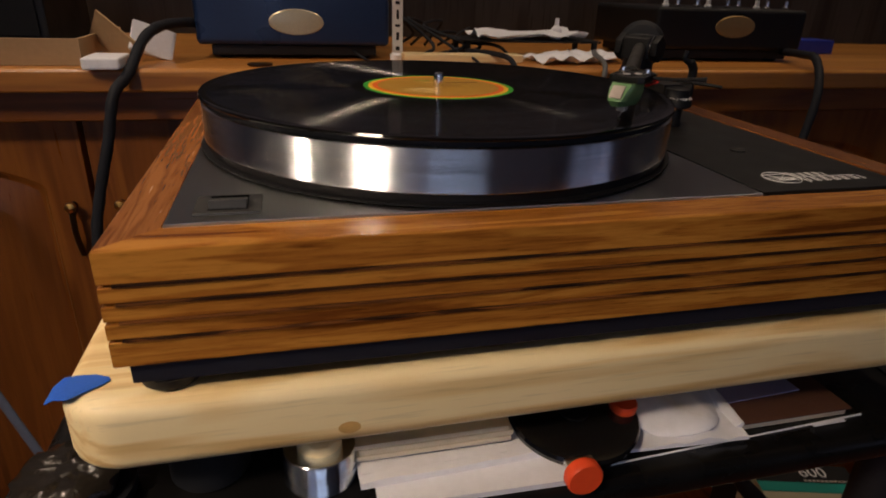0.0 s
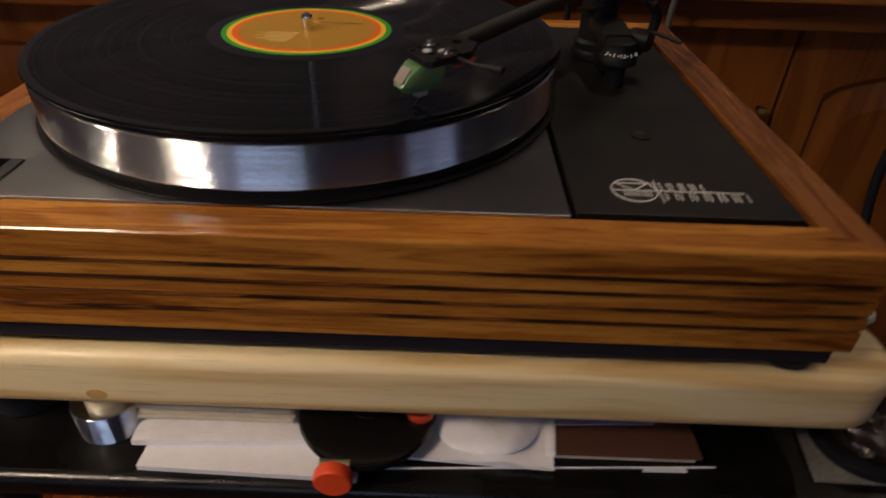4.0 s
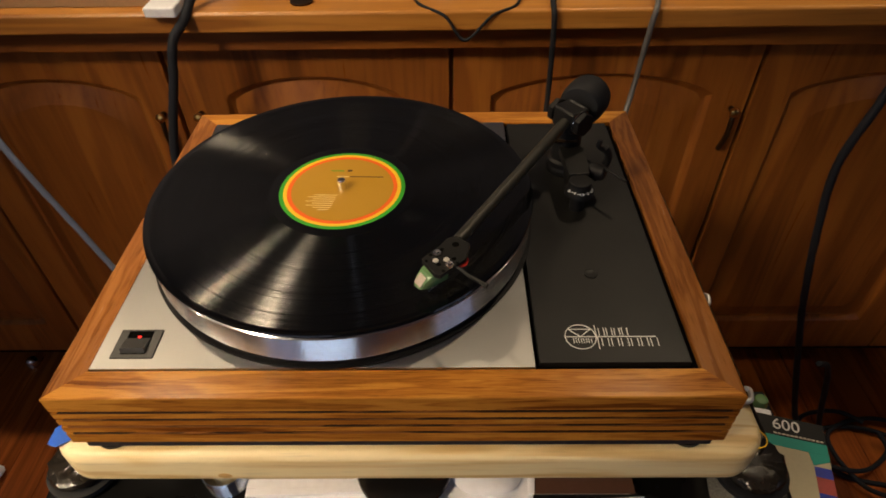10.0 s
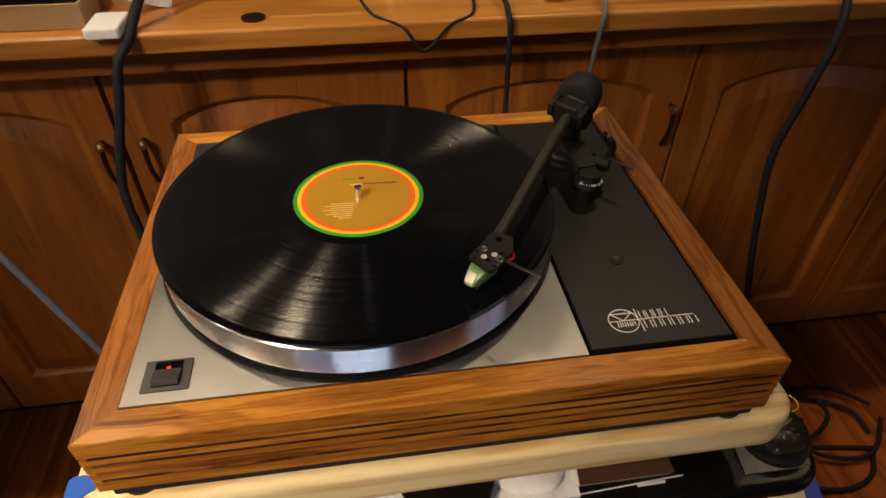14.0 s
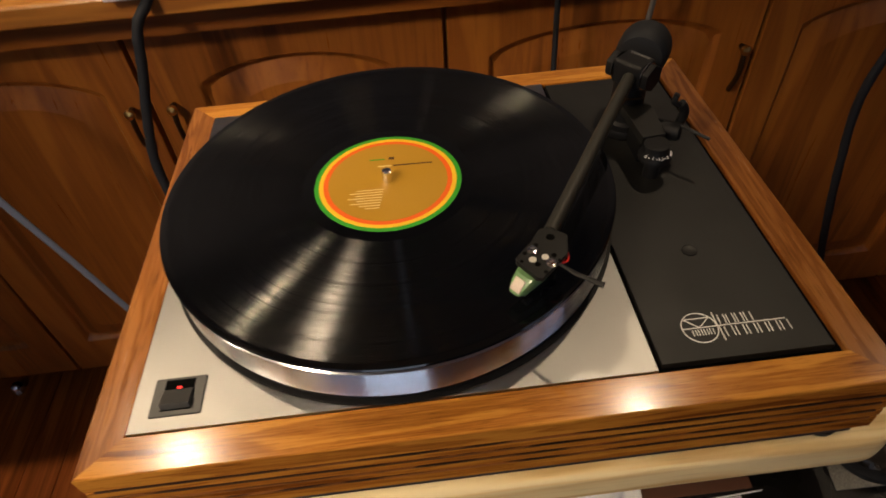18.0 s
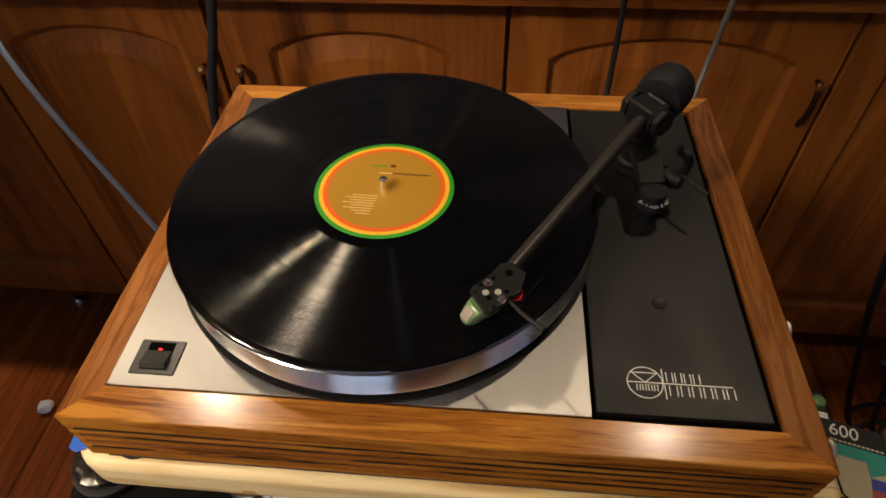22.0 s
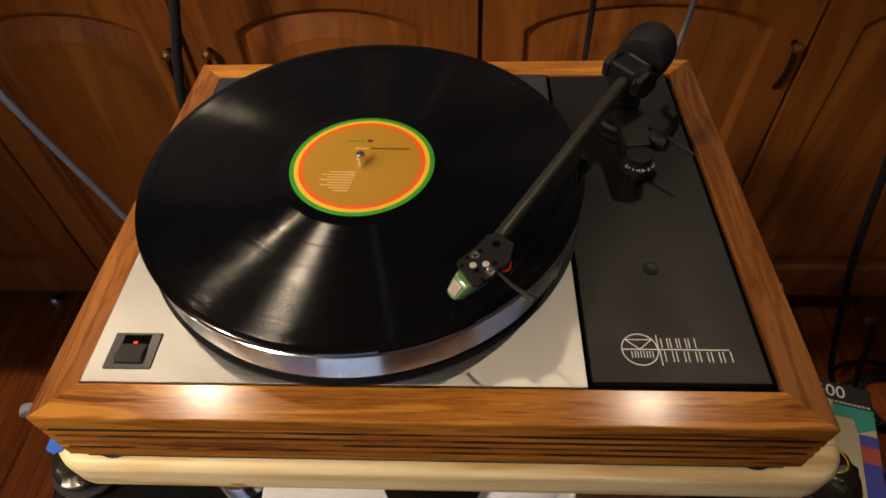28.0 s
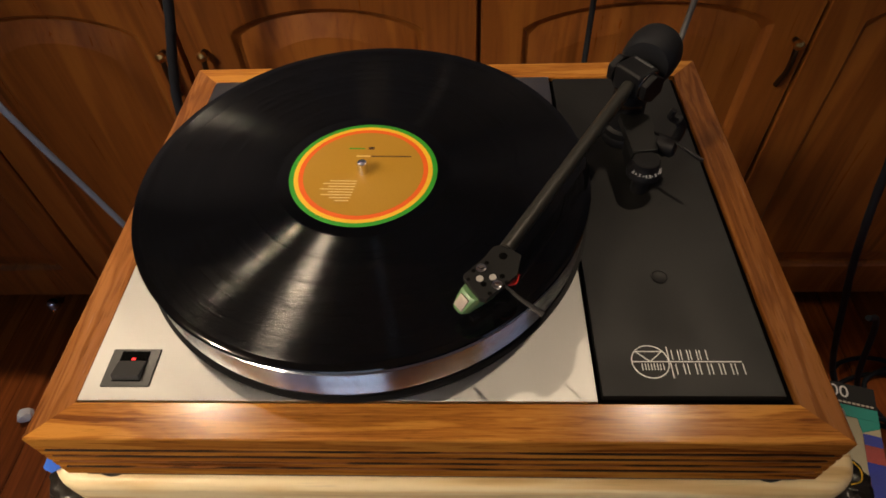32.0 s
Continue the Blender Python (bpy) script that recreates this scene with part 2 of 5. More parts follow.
def wood(name, dark, mid, light, axis, rough=0.35, size=1.0, rings=0.5, coat=0.0, pores=0.5, vary=0.12, relief=0.2, streak=0.5, spec=0.5):
    """Timber with long figure along the axis, pores and slow colour drift; pieces differ a little."""
    mat = bpy.data.materials.new(name)
    mat.use_nodes = True
    nt = mat.node_tree
    b = nt.nodes["Principled BSDF"]
    co, info = nt.nodes.new("ShaderNodeTexCoord"), nt.nodes.new("ShaderNodeObjectInfo")
    shift = nt.nodes.new("ShaderNodeVectorMath")
    shift.operation = "MULTIPLY_ADD"
    shift.inputs[1].default_value = (1, 1, 1)
    off = nt.nodes.new("ShaderNodeVectorMath")
    off.operation = "SCALE"
    off.inputs[0].default_value = (3.1, 7.7, 5.3)
    nt.links.new(info.outputs["Random"], off.inputs["Scale"])
    nt.links.new(co.outputs["Object"], shift.inputs[0])
    nt.links.new(off.outputs[0], shift.inputs[2])

    def noise_of(along, across, detail, rough_n=0.55, warp=0.0):
        mp = nt.nodes.new("ShaderNodeMapping")
        mp.inputs["Scale"].default_value = [along / size if k == axis else across / size for k in range(3)]
        nt.links.new(shift.outputs[0], mp.inputs["Vector"])
        n = nt.nodes.new("ShaderNodeTexNoise")
        n.inputs["Scale"].default_value, n.inputs["Detail"].default_value = 1, detail
        n.inputs["Roughness"].default_value, n.inputs["Distortion"].default_value = rough_n, warp
        nt.links.new(mp.outputs[0], n.inputs["Vector"])
        return n

    figure = noise_of(2.2, 26, 3, 0.5, 0.6)
    fine = noise_of(9, 240, 4, 0.6)
    drift = noise_of(3, 5, 2)
    pore = noise_of(22, 520, 2, 0.5)
    wave = nt.nodes.new("ShaderNodeMath")
    wave.operation = "MULTIPLY"
    wave.inputs[1].default_value = 34
    nt.links.new(figure.outputs["Fac"], wave.inputs[0])
    sine = nt.nodes.new("ShaderNodeMath")
    sine.operation = "SINE"
    nt.links.new(wave.outputs[0], sine.inputs[0])
    a = nt.nodes.new("ShaderNodeMath")
    a.operation = "MULTIPLY_ADD"
    a.inputs[1].default_value = 0.16 * rings
    nt.links.new(sine.outputs[0], a.inputs[0])
    nt.links.new(figure.outputs["Fac"], a.inputs[2])
    c = nt.nodes.new("ShaderNodeMath")
    c.operation = "MULTIPLY_ADD"
    c.inputs[1].default_value = streak
    b.inputs["Specular IOR Level"].default_value = spec
    nt.links.new(fine.outputs["Fac"], c.inputs[0])
    nt.links.new(a.outputs[0], c.inputs[2])
    d = nt.nodes.new("ShaderNodeMath")
    d.operation = "MULTIPLY_ADD"
    d.inputs[1].default_value = 0.3
    nt.links.new(drift.outputs["Fac"], d.inputs[0])
    nt.links.new(c.outputs[0], d.inputs[2])
    ramp = nt.nodes.new("ShaderNodeValToRGB")
    e = ramp.color_ramp.elements
    low = (streak - 0.5) * 0.5
    e[0].position, e[0].color = 0.66 + low, (*dark, 1)
    e[1].position, e[1].color = 1.12 + low, (*light, 1)
    m = ramp.color_ramp.elements.new(0.88 + low)
    m.color = (*mid, 1)
    e[-1].position = min(1.12 + low, 1.0)
    nt.links.new(d.outputs[0], ramp.inputs[0])
    pr = nt.nodes.new("ShaderNodeMapRange")
    pr.inputs["From Min"].default_value, pr.inputs["From Max"].default_value = 0.3, 0.42
    pr.inputs["To Min"].default_value, pr.inputs["To Max"].default_value = 1 - pores, 1
    nt.links.new(pore.outputs["Fac"], pr.inputs["Value"])
    tone = nt.nodes.new("ShaderNodeMapRange")
    tone.inputs["To Min"].default_value, tone.inputs["To Max"].default_value = 1 - vary, 1 + vary
    nt.links.new(info.outputs["Random"], tone.inputs["Value"])
    mm = nt.nodes.new("ShaderNodeMath")
    mm.operation = "MULTIPLY"
    nt.links.new(pr.outputs[0], mm.inputs[0])
    nt.links.new(tone.outputs[0], mm.inputs[1])
    mul = nt.nodes.new("ShaderNodeVectorMath")
    mul.operation = "SCALE"
    nt.links.new(ramp.outputs[0], mul.inputs[0])
    nt.links.new(mm.outputs[0], mul.inputs["Scale"])
    nt.links.new(mul.outputs[0], b.inputs["Base Color"])
    rr = nt.nodes.new("ShaderNodeMapRange")
    rr.inputs["From Min"].default_value, rr.inputs["From Max"].default_value = 0.3, 0.7
    rr.inputs["To Min"].default_value, rr.inputs["To Max"].default_value = rough - 0.07, rough + 0.1
    nt.links.new(fine.outputs["Fac"], rr.inputs["Value"])
    nt.links.new(rr.outputs[0], b.inputs["Roughness"])
    b.inputs["Coat Weight"].default_value = coat
    b.inputs["Coat Roughness"].default_value = 0.18
    bp = nt.nodes.new("ShaderNodeBump")
    bp.inputs["Strength"].default_value, bp.inputs["Distance"].default_value = relief, 0.0004
    nt.links.new(c.outputs[0], bp.inputs["Height"])
    nt.links.new(bp.outputs[0], b.inputs["Normal"])
    return mat


def brushed(name, color, axis, rough=0.3, aniso=0.6, turned=False, ridge=0.9):
    """Brushed metal; lines along one axis, or round z when turned."""
    mat = plain(name, color, rough, 1.0)
    nt = mat.node_tree
    b = nt.nodes["Principled BSDF"]
    co = nt.nodes.new("ShaderNodeTexCoord")
    mp = nt.nodes.new("ShaderNodeMapping")
    mp.inputs["Scale"].default_value = (4, 4, 1800) if turned else [6 if k == axis else 900 for k in range(3)]
    n = nt.nodes.new("ShaderNodeTexNoise")
    n.inputs["Scale"].default_value, n.inputs["Detail"].default_value = 1, 3
    nt.links.new(co.outputs["Object"], mp.inputs["Vector"])
    nt.links.new(mp.outputs[0], n.inputs["Vector"])
    stain = nt.nodes.new("ShaderNodeTexNoise")
    stain.inputs["Scale"].default_value, stain.inputs["Detail"].default_value = 14, 5
    nt.links.new(co.outputs["Object"], stain.inputs["Vector"])
    add = nt.nodes.new("ShaderNodeMath")
    add.operation = "MULTIPLY_ADD"
    add.inputs[1].default_value = 0.6
    nt.links.new(stain.outputs["Fac"], add.inputs[0])
    nt.links.new(n.outputs["Fac"], add.inputs[2])
    r = nt.nodes.new("ShaderNodeMapRange")
    r.inputs["From Min"].default_value, r.inputs["From Max"].default_value = 0.5, 1.1
    r.inputs["To Min"].default_value, r.inputs["To Max"].default_value = rough - (0.01 if turned else 0.03), rough + (0.02 if turned else 0.04)
    nt.links.new((stain.outputs["Fac"] if turned else add.outputs[0]), r.inputs["Value"])
    nt.links.new(r.outputs[0], b.inputs["Roughness"])
    if not turned:
        lay = nt.nodes.new("ShaderNodeCombineXYZ")
        lay.inputs[1 - axis].default_value = 1.0
        satin = nt.nodes.new("ShaderNodeBsdfAnisotropic")
        satin.distribution = "BECKMANN"
        satin.inputs["Color"].default_value = (*color, 1)
        satin.inputs["Anisotropy"].default_value = aniso
        nt.links.new(r.outputs[0], satin.inputs["Roughness"])
        nt.links.new(lay.outputs[0], satin.inputs["Tangent"])
        nt.links.new(satin.outputs[0], nt.nodes["Material Output"].inputs["Surface"])
        b = satin
    if turned:
        fine = nt.nodes.new("ShaderNodeTexNoise")
        fine.noise_dimensions = "1D"
        fine.inputs["Scale"].default_value, fine.inputs["Detail"].default_value = 14000, 1
        apart = nt.nodes.new("ShaderNodeSeparateXYZ")
        nt.links.new(co.outputs["Object"], apart.inputs[0])
        nt.links.new(apart.outputs[2], fine.inputs["W"])
        tip = nt.nodes.new("ShaderNodeMapRange")
        tip.inputs["From Min"].default_value, tip.inputs["From Max"].default_value = 0.25, 0.75
        tip.inputs["To Min"].default_value, tip.inputs["To Max"].default_value = -0.05 * ridge, ridge
        nt.links.new(fine.outputs["Fac"], tip.inputs["Value"])
        up, geo, add2, unit = nt.nodes.new("ShaderNodeCombineXYZ"), nt.nodes.new("ShaderNodeNewGeometry"), nt.nodes.new("ShaderNodeVectorMath"), nt.nodes.new("ShaderNodeVectorMath")
        unit.operation = "NORMALIZE"
        nt.links.new(tip.outputs[0], up.inputs[2])
        nt.links.new(geo.outputs["Normal"], add2.inputs[0])
        nt.links.new(up.outputs[0], add2.inputs[1])
        nt.links.new(add2.outputs[0], unit.inputs[0])
        nt.links.new(unit.outputs[0], b.inputs["Normal"])
        return mat
    bp = nt.nodes.new("ShaderNodeBump")
    bp.inputs["Strength"].default_value, bp.inputs["Distance"].default_value = 0.012, 0.0002
    nt.links.new(n.outputs["Fac"], bp.inputs["Height"])
    nt.links.new(bp.outputs[0], b.inputs["Normal"])
    return mat


def vinyl(name):
    """Pressed record: groove-stretched gloss, bands between the tracks."""
    mat = plain(name, (0.0022, 0.0024, 0.0030), 0.3)
    nt = mat.node_tree
    b = nt.nodes["Principled BSDF"]
    co = nt.nodes.new("ShaderNodeTexCoord")
    flat = nt.nodes.new("ShaderNodeVectorMath")
    flat.operation = "MULTIPLY"
    flat.inputs[1].default_value = (1, 1, 0)
    ln = nt.nodes.new("ShaderNodeVectorMath")
    ln.operation = "LENGTH"
    nt.links.new(co.outputs["Object"], flat.inputs[0])
    nt.links.new(flat.outputs[0], ln.inputs[0])
    ramp = nt.nodes.new("ShaderNodeValToRGB")
    ramp.color_ramp.interpolation = "CONSTANT"
    els = ramp.color_ramp.elements
    els[0].position, els[0].color = 0.0, (0, 0, 0, 1)
    els[1].position, els[1].color = 0.38, (1, 1, 1, 1)
    for r in (0.505, 0.62, 0.715, 0.80, 0.885):
        x = els.new(r)
        x.color = (0.0, 0.0, 0.0, 1)
        y = els.new(r + 0.004)
        y.color = (1, 1, 1, 1)
    z = els.new(0.965)
    z.color = (0, 0, 0, 1)
    sc = nt.nodes.new("ShaderNodeMath")
    sc.operation = "DIVIDE"
    sc.inputs[1].default_value = 0.151
    nt.links.new(ln.outputs["Value"], sc.inputs[0])
    nt.links.new(sc.outputs[0], ramp.inputs[0])
    def math_of(op, a, b_in=None, c_in=None):
        n = nt.nodes.new("ShaderNodeMath")
        n.operation = op
        for k, v in enumerate((a, b_in, c_in)):
            if v is None:
                continue
            if isinstance(v, (int, float)):
                n.inputs[k].default_value = v
            else:
                nt.links.new(v, n.inputs[k])
        return n.outputs[0]

    def line_noise(scale, detail):
        n = nt.nodes.new("ShaderNodeTexNoise")
        n.noise_dimensions = "1D"
        n.inputs["Scale"].default_value, n.inputs["Detail"].default_value = scale, detail
        nt.links.new(ln.outputs["Value"], n.inputs["W"])
        return n.outputs["Fac"]

    # each groove is a V: two walls leaning in or out along the radius, with flat land between
    side = nt.nodes.new("ShaderNodeValToRGB")
    side.color_ramp.interpolation = "CONSTANT"
    se = side.color_ramp.elements
    se[0].position, se[0].color = 0.0, (0, 0, 0, 1)
    se[1].position, se[1].color = 0.44, (0.5, 0.5, 0.5, 1)
    top_wall = se.new(0.56)
    top_wall.color = (1, 1, 1, 1)
    nt.links.new(line_noise(9000, 1), side.inputs[0])
    sign = math_of("MULTIPLY_ADD", side.outputs[0], 2.0, -1.0)
    wear = line_noise(21000, 1)
    outward = math_of("MULTIPLY", math_of("MAXIMUM", sign, 0.0), math_of("MULTIPLY_ADD", wear, 0.65, 0.49))
    inward = math_of("MULTIPLY", math_of("MINIMUM", sign, 0.0), math_of("MULTIPLY_ADD", wear, 0.40, 0.52))
    tilt = math_of("MULTIPLY", math_of("ADD", outward, inward), ramp.outputs[0])
    dust = nt.nodes.new("ShaderNodeTexNoise")
    dust.inputs["Scale"].default_value, dust.inputs["Detail"].default_value = 45, 6
    nt.links.new(co.outputs["Object"], dust.inputs["Vector"])
    rough = math_of("MULTIPLY_ADD", math_of("ABSOLUTE", tilt), 0.12, math_of("MULTIPLY_ADD", dust.outputs["Fac"], 0.07, 0.03))
    nt.links.new(rough, b.inputs["Roughness"])
    out = nt.nodes.new("ShaderNodeVectorMath")
    out.operation = "NORMALIZE"
    nt.links.new(flat.outputs[0], out.inputs[0])
    lean = nt.nodes.new("ShaderNodeVectorMath")
    lean.operation = "SCALE"
    nt.links.new(out.outputs[0], lean.inputs[0])
    nt.links.new(tilt, lean.inputs["Scale"])
    geo = nt.nodes.new("ShaderNodeNewGeometry")
    add = nt.nodes.new("ShaderNodeVectorMath")
    nt.links.new(geo.outputs["Normal"], add.inputs[0])
    nt.links.new(lean.outputs[0], add.inputs[1])
    unit = nt.nodes.new("ShaderNodeVectorMath")
    unit.operation = "NORMALIZE"
    nt.links.new(add.outputs[0], unit.inputs[0])
    nt.links.new(unit.outputs[0], b.inputs["Normal"])
    b.inputs["Specular IOR Level"].default_value = 0.5
    return mat


def glow(name, color, strength):
    mat = plain(name, (0.02, 0.02, 0.02))
    b = mat.node_tree.nodes["Principled BSDF"]
    b.inputs["Emission Color"].default_value = (*color, 1)
    b.inputs["Emission Strength"].default_value = strength
    return mat


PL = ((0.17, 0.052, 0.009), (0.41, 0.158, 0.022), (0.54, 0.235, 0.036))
# dark timber colour that stands for shade in the flutes
M_FLUTE_SHADE = wood("flute_shade_timber", (0.016, 0.006, 0.003), (0.048, 0.016, 0.005), (0.20, 0.070, 0.014), 0, 0.6, 0.35, 1.0, spec=0.2)
# redder side-rail timber, with its weaker sheen along y also darkened into the colour
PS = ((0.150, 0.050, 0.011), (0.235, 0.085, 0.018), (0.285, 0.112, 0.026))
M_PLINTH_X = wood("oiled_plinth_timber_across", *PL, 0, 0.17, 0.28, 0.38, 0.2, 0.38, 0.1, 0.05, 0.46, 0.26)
M_PLINTH_Y = wood("dimmed_plinth_timber_along", *PS, 1, 0.18, 0.36, 0.8, 0.0, 0.3, 0.1, 0.05, 0.34, 0.4)
M_MAPLE = wood("pale_maple", (0.66, 0.44, 0.18), (0.81, 0.61, 0.30), (0.89, 0.735, 0.43), 0, 0.40, 0.85, 1.2, 0.05, 0.12, 0.03, 0.08, 0.28)
M_KNOT = plain("amber_knot", (0.60, 0.36, 0.12), 0.42, 0.0, 0.25, 900)
CB = ((0.150, 0.046, 0.008), (0.27, 0.090, 0.015), (0.35, 0.125, 0.020))
M_CAB_V = wood("stained_cabinet_timber_upright", *CB, 2, 0.34, 1.9, 0.6, 0.2, 0.12, 0.1, 0.08, 0.22)
M_CAB_H = wood("stained_cabinet_timber_across", *CB, 0, 0.34, 1.9, 0.8, 0.2, 0.12, 0.1, 0.08, 0.22)
M_COUNTER = wood("varnished_counter_timber", (0.30, 0.110, 0.018), (0.50, 0.210, 0.036), (0.62, 0.295, 0.064), 0, 0.38, 2.2, 0.6, 0.1, 0.15, 0.1, 0.08, 0.3)
M_FLOOR = wood("red_brown_floorboard", (0.12, 0.028, 0.005), (0.27, 0.068, 0.011), (0.38, 0.105, 0.018), 1, 0.35, 2.4, 0.4, 0.0, 0.2, spec=0.25)
M_PANEL = wood("dark_wall_panel", (0.02, 0.016, 0.015), (0.035, 0.030, 0.028), (0.05, 0.045, 0.042), 2, 0.5, 3.0, 0.4)
M_STEEL = brushed("brushed_stainless_plate", (0.55, 0.545, 0.525), 0, 0.50, 0.48)
M_ALU = brushed("turned_aluminium", (0.82, 0.87, 0.93), 2, 0.15, 0.0, True)
M_CHROME = plain("polished_chrome", (0.8, 0.8, 0.8), 0.08, 1.0, 0.05)
M_BRASS = plain("worn_brass", (0.62, 0.40, 0.13), 0.28, 1.0, 0.15)
M_BRONZE = plain("dark_bronze", (0.06, 0.035, 0.018), 0.35, 0.8, 0.2)
M_BOARD = plain("satin_black_armboard", (0.0085, 0.0085, 0.0083), 0.46, 0.0, 0.06, 160, 0.05, spec=0.36)
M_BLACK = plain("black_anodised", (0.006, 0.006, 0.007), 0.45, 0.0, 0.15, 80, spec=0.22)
M_PLASTIC = plain("black_plastic", (0.008, 0.008, 0.009), 0.5, 0.0, 0.12, 100, spec=0.35)
M_RUBBER = plain("black_rubber", (0.009, 0.010, 0.013), 0.6, 0.0, 0.15, 60, spec=0.3)
M_FELT = plain("grey_speckled_felt", (0.20, 0.195, 0.18), 0.9, 0.0, 0.5, 160, 0.6, spec=0.2)
# near-black colour in place of the shade in holes, gaps and recesses
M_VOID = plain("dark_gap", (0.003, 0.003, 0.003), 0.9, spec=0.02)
M_CART = plain("dusty_black_powder_coat", (0.005, 0.005, 0.0052), 0.28, 0.0, 0.4, 260, 0.12, spec=0.35)
M_CARTTUBE = plain("grey_steel_tube", (0.05, 0.05, 0.055), 0.35, 0.5, 0.15)
M_VINYL = vinyl("black_vinyl")
M_GOLDLAB = plain("ochre_label_paper", (0.43, 0.23, 0.020), 0.34, 0.0, 0.05, 200)
M_GREEN = plain("green_ring_ink", (0.03, 0.30, 0.02), 0.4, 0.0, 0.04)
M_YELLOW = plain("yellow_ring_ink", (0.85, 0.52, 0.02), 0.4, 0.0, 0.04)
M_ORANGE = plain("orange_ring_ink", (0.80, 0.12, 0.008), 0.4, 0.0, 0.04)
M_INKDARK = plain("dark_print", (0.06, 0.02, 0.01), 0.45)
M_INKLIGHT = plain("pale_print", (0.75, 0.55, 0.22), 0.45)
M_WHITE = plain("white_print", (0.82, 0.82, 0.80), 0.4)
M_CARTRIDGE = plain("green_cartridge_shell", (0.13, 0.25, 0.11), 0.25, 0.0, 0.05, coat=0.3)
M_HEAD = plain("black_headshell_plastic", (0.008, 0.008, 0.008), 0.45, 0.0, 0.1, 90, spec=0.28)
M_ARMTUBE = plain("satin_dark_arm_tube", (0.030, 0.029, 0.024), 0.34, 0.0, 0.1, 120)
M_SWITCH = plain("grey_black_switch_plastic", (0.035, 0.035, 0.034), 0.4, 0.0, 0.06, 120)
M_SILVER = plain("silver_face", (0.70, 0.68, 0.64), 0.3, 0.45, 0.05)
M_PLATE = plain("dull_silver_plate", (0.38, 0.33, 0.29), 0.32, 0.3, 0.1, 150)
M_RED = plain("red_lead", (0.65, 0.03, 0.02), 0.4)
M_CABLE = plain("dark_braided_cable", (0.012, 0.014, 0.020), 0.65, 0.0, 0.25, 300, 0.6, spec=0.25)
M_GREYCABLE = plain("grey_cable", (0.12, 0.12, 0.125), 0.5, 0.0, 0.1, 200)
M_BLUECABLE = plain("blue_grey_flat_cable", (0.14, 0.17, 0.24), 0.4, 0.0, 0.08)
M_TAPE = plain("blue_masking_tape", (0.02, 0.12, 0.62), 0.6, 0.0, 0.08, 200, 0.3)
M_PAPER = plain("white_paper", (0.82, 0.83, 0.90), 0.6, 0.0, 0.06, 40, 0.2)
M_CREAM = plain("cream_card", (0.62, 0.56, 0.46), 0.6, 0.0, 0.06, 40, 0.2)
M_BROWNCARD = plain("brown_card_cover", (0.10, 0.045, 0.028), 0.45, 0.0, 0.08)
M_LILAC = plain("lilac_paper", (0.42, 0.40, 0.62), 0.6, 0.0, 0.05)
M_KRAFT = plain("kraft_cardboard", (0.40, 0.26, 0.13), 0.7, 0.0, 0.08, 40, 0.3)
M_KNOB = plain("orange_red_plastic", (0.88, 0.085, 0.018), 0.4, 0.0, 0.05)
M_ACRYLIC = plain("smoky_black_plastic", (0.006, 0.006, 0.007), 0.08, 0.0, 0.1)
M_BLUEAMP = plain("dark_blue_enamel", (0.012, 0.028, 0.085), 0.3, 0.2, 0.12, 60)
M_BADGE = plain("pale_gold_badge", (0.62, 0.55, 0.36), 0.35, 0.6, 0.15, 150)
M_OLDGOLD = plain("dull_gold_badge", (0.40, 0.27, 0.10), 0.4, 0.6, 0.2, 150)
M_TEAL = plain("teal_print", (0.01, 0.34, 0.27), 0.4, 0.0, 0.05)
M_BEIGE = plain("beige_print", (0.56, 0.50, 0.32), 0.45, 0.0, 0.05)
M_PICBLUE = plain("deep_blue_print", (0.02, 0.04, 0.40), 0.4, 0.0, 0.3, 200)
M_PICRED = plain("brick_red_print", (0.40, 0.06, 0.05), 0.4, 0.0, 0.3, 200)
# unseen walls: cool to tint the rim's reflections, east darker to limit bounce
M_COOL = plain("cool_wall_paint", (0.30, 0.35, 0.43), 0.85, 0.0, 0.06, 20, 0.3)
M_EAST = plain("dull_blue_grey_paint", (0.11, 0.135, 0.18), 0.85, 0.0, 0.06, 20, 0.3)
M_UPPER = plain("blue_grey_wall_paint", (0.25, 0.255, 0.32), 0.8, 0.0, 0.1, 20, 0.3)
M_CEIL = plain("matt_white_ceiling", (0.58, 0.55, 0.50), 0.9, 0.0, 0.04, 20)
M_CRINKLE = plain("crinkled_clear_gel", (0.016, 0.013, 0.010), 0.2, 0.0, 0.3, 90, 0.6)
M_BASE = plain("navy_black_base", (0.010, 0.011, 0.020), 0.5, 0.0, 0.1)
M_LED = glow("red_power_light", (1.0, 0.02, 0.015), 3)
M_BULB = glow("warm_lamp_face", (1.0, 0.72, 0.42), LAMP_FACE)
M_FRONTFILL = glow("front_fill_panel", (0.74, 0.84, 1.0), FRONT_FILL)
M_PANE = glow("blue_fill_pane", (0.70, 0.74, 1.0), PANE_GLOW)

# ---- the room ----
RX0, RX1, RY0, RY1 = -3.3, 2.4, -3.0, 1.10


def slab_thing(name, x0, x1, y0, y1, z0, z1, mat, label, category):
    return solid(name, box(x0, x1, y0, y1, z0, z1), mat, label, category, kind="structure")


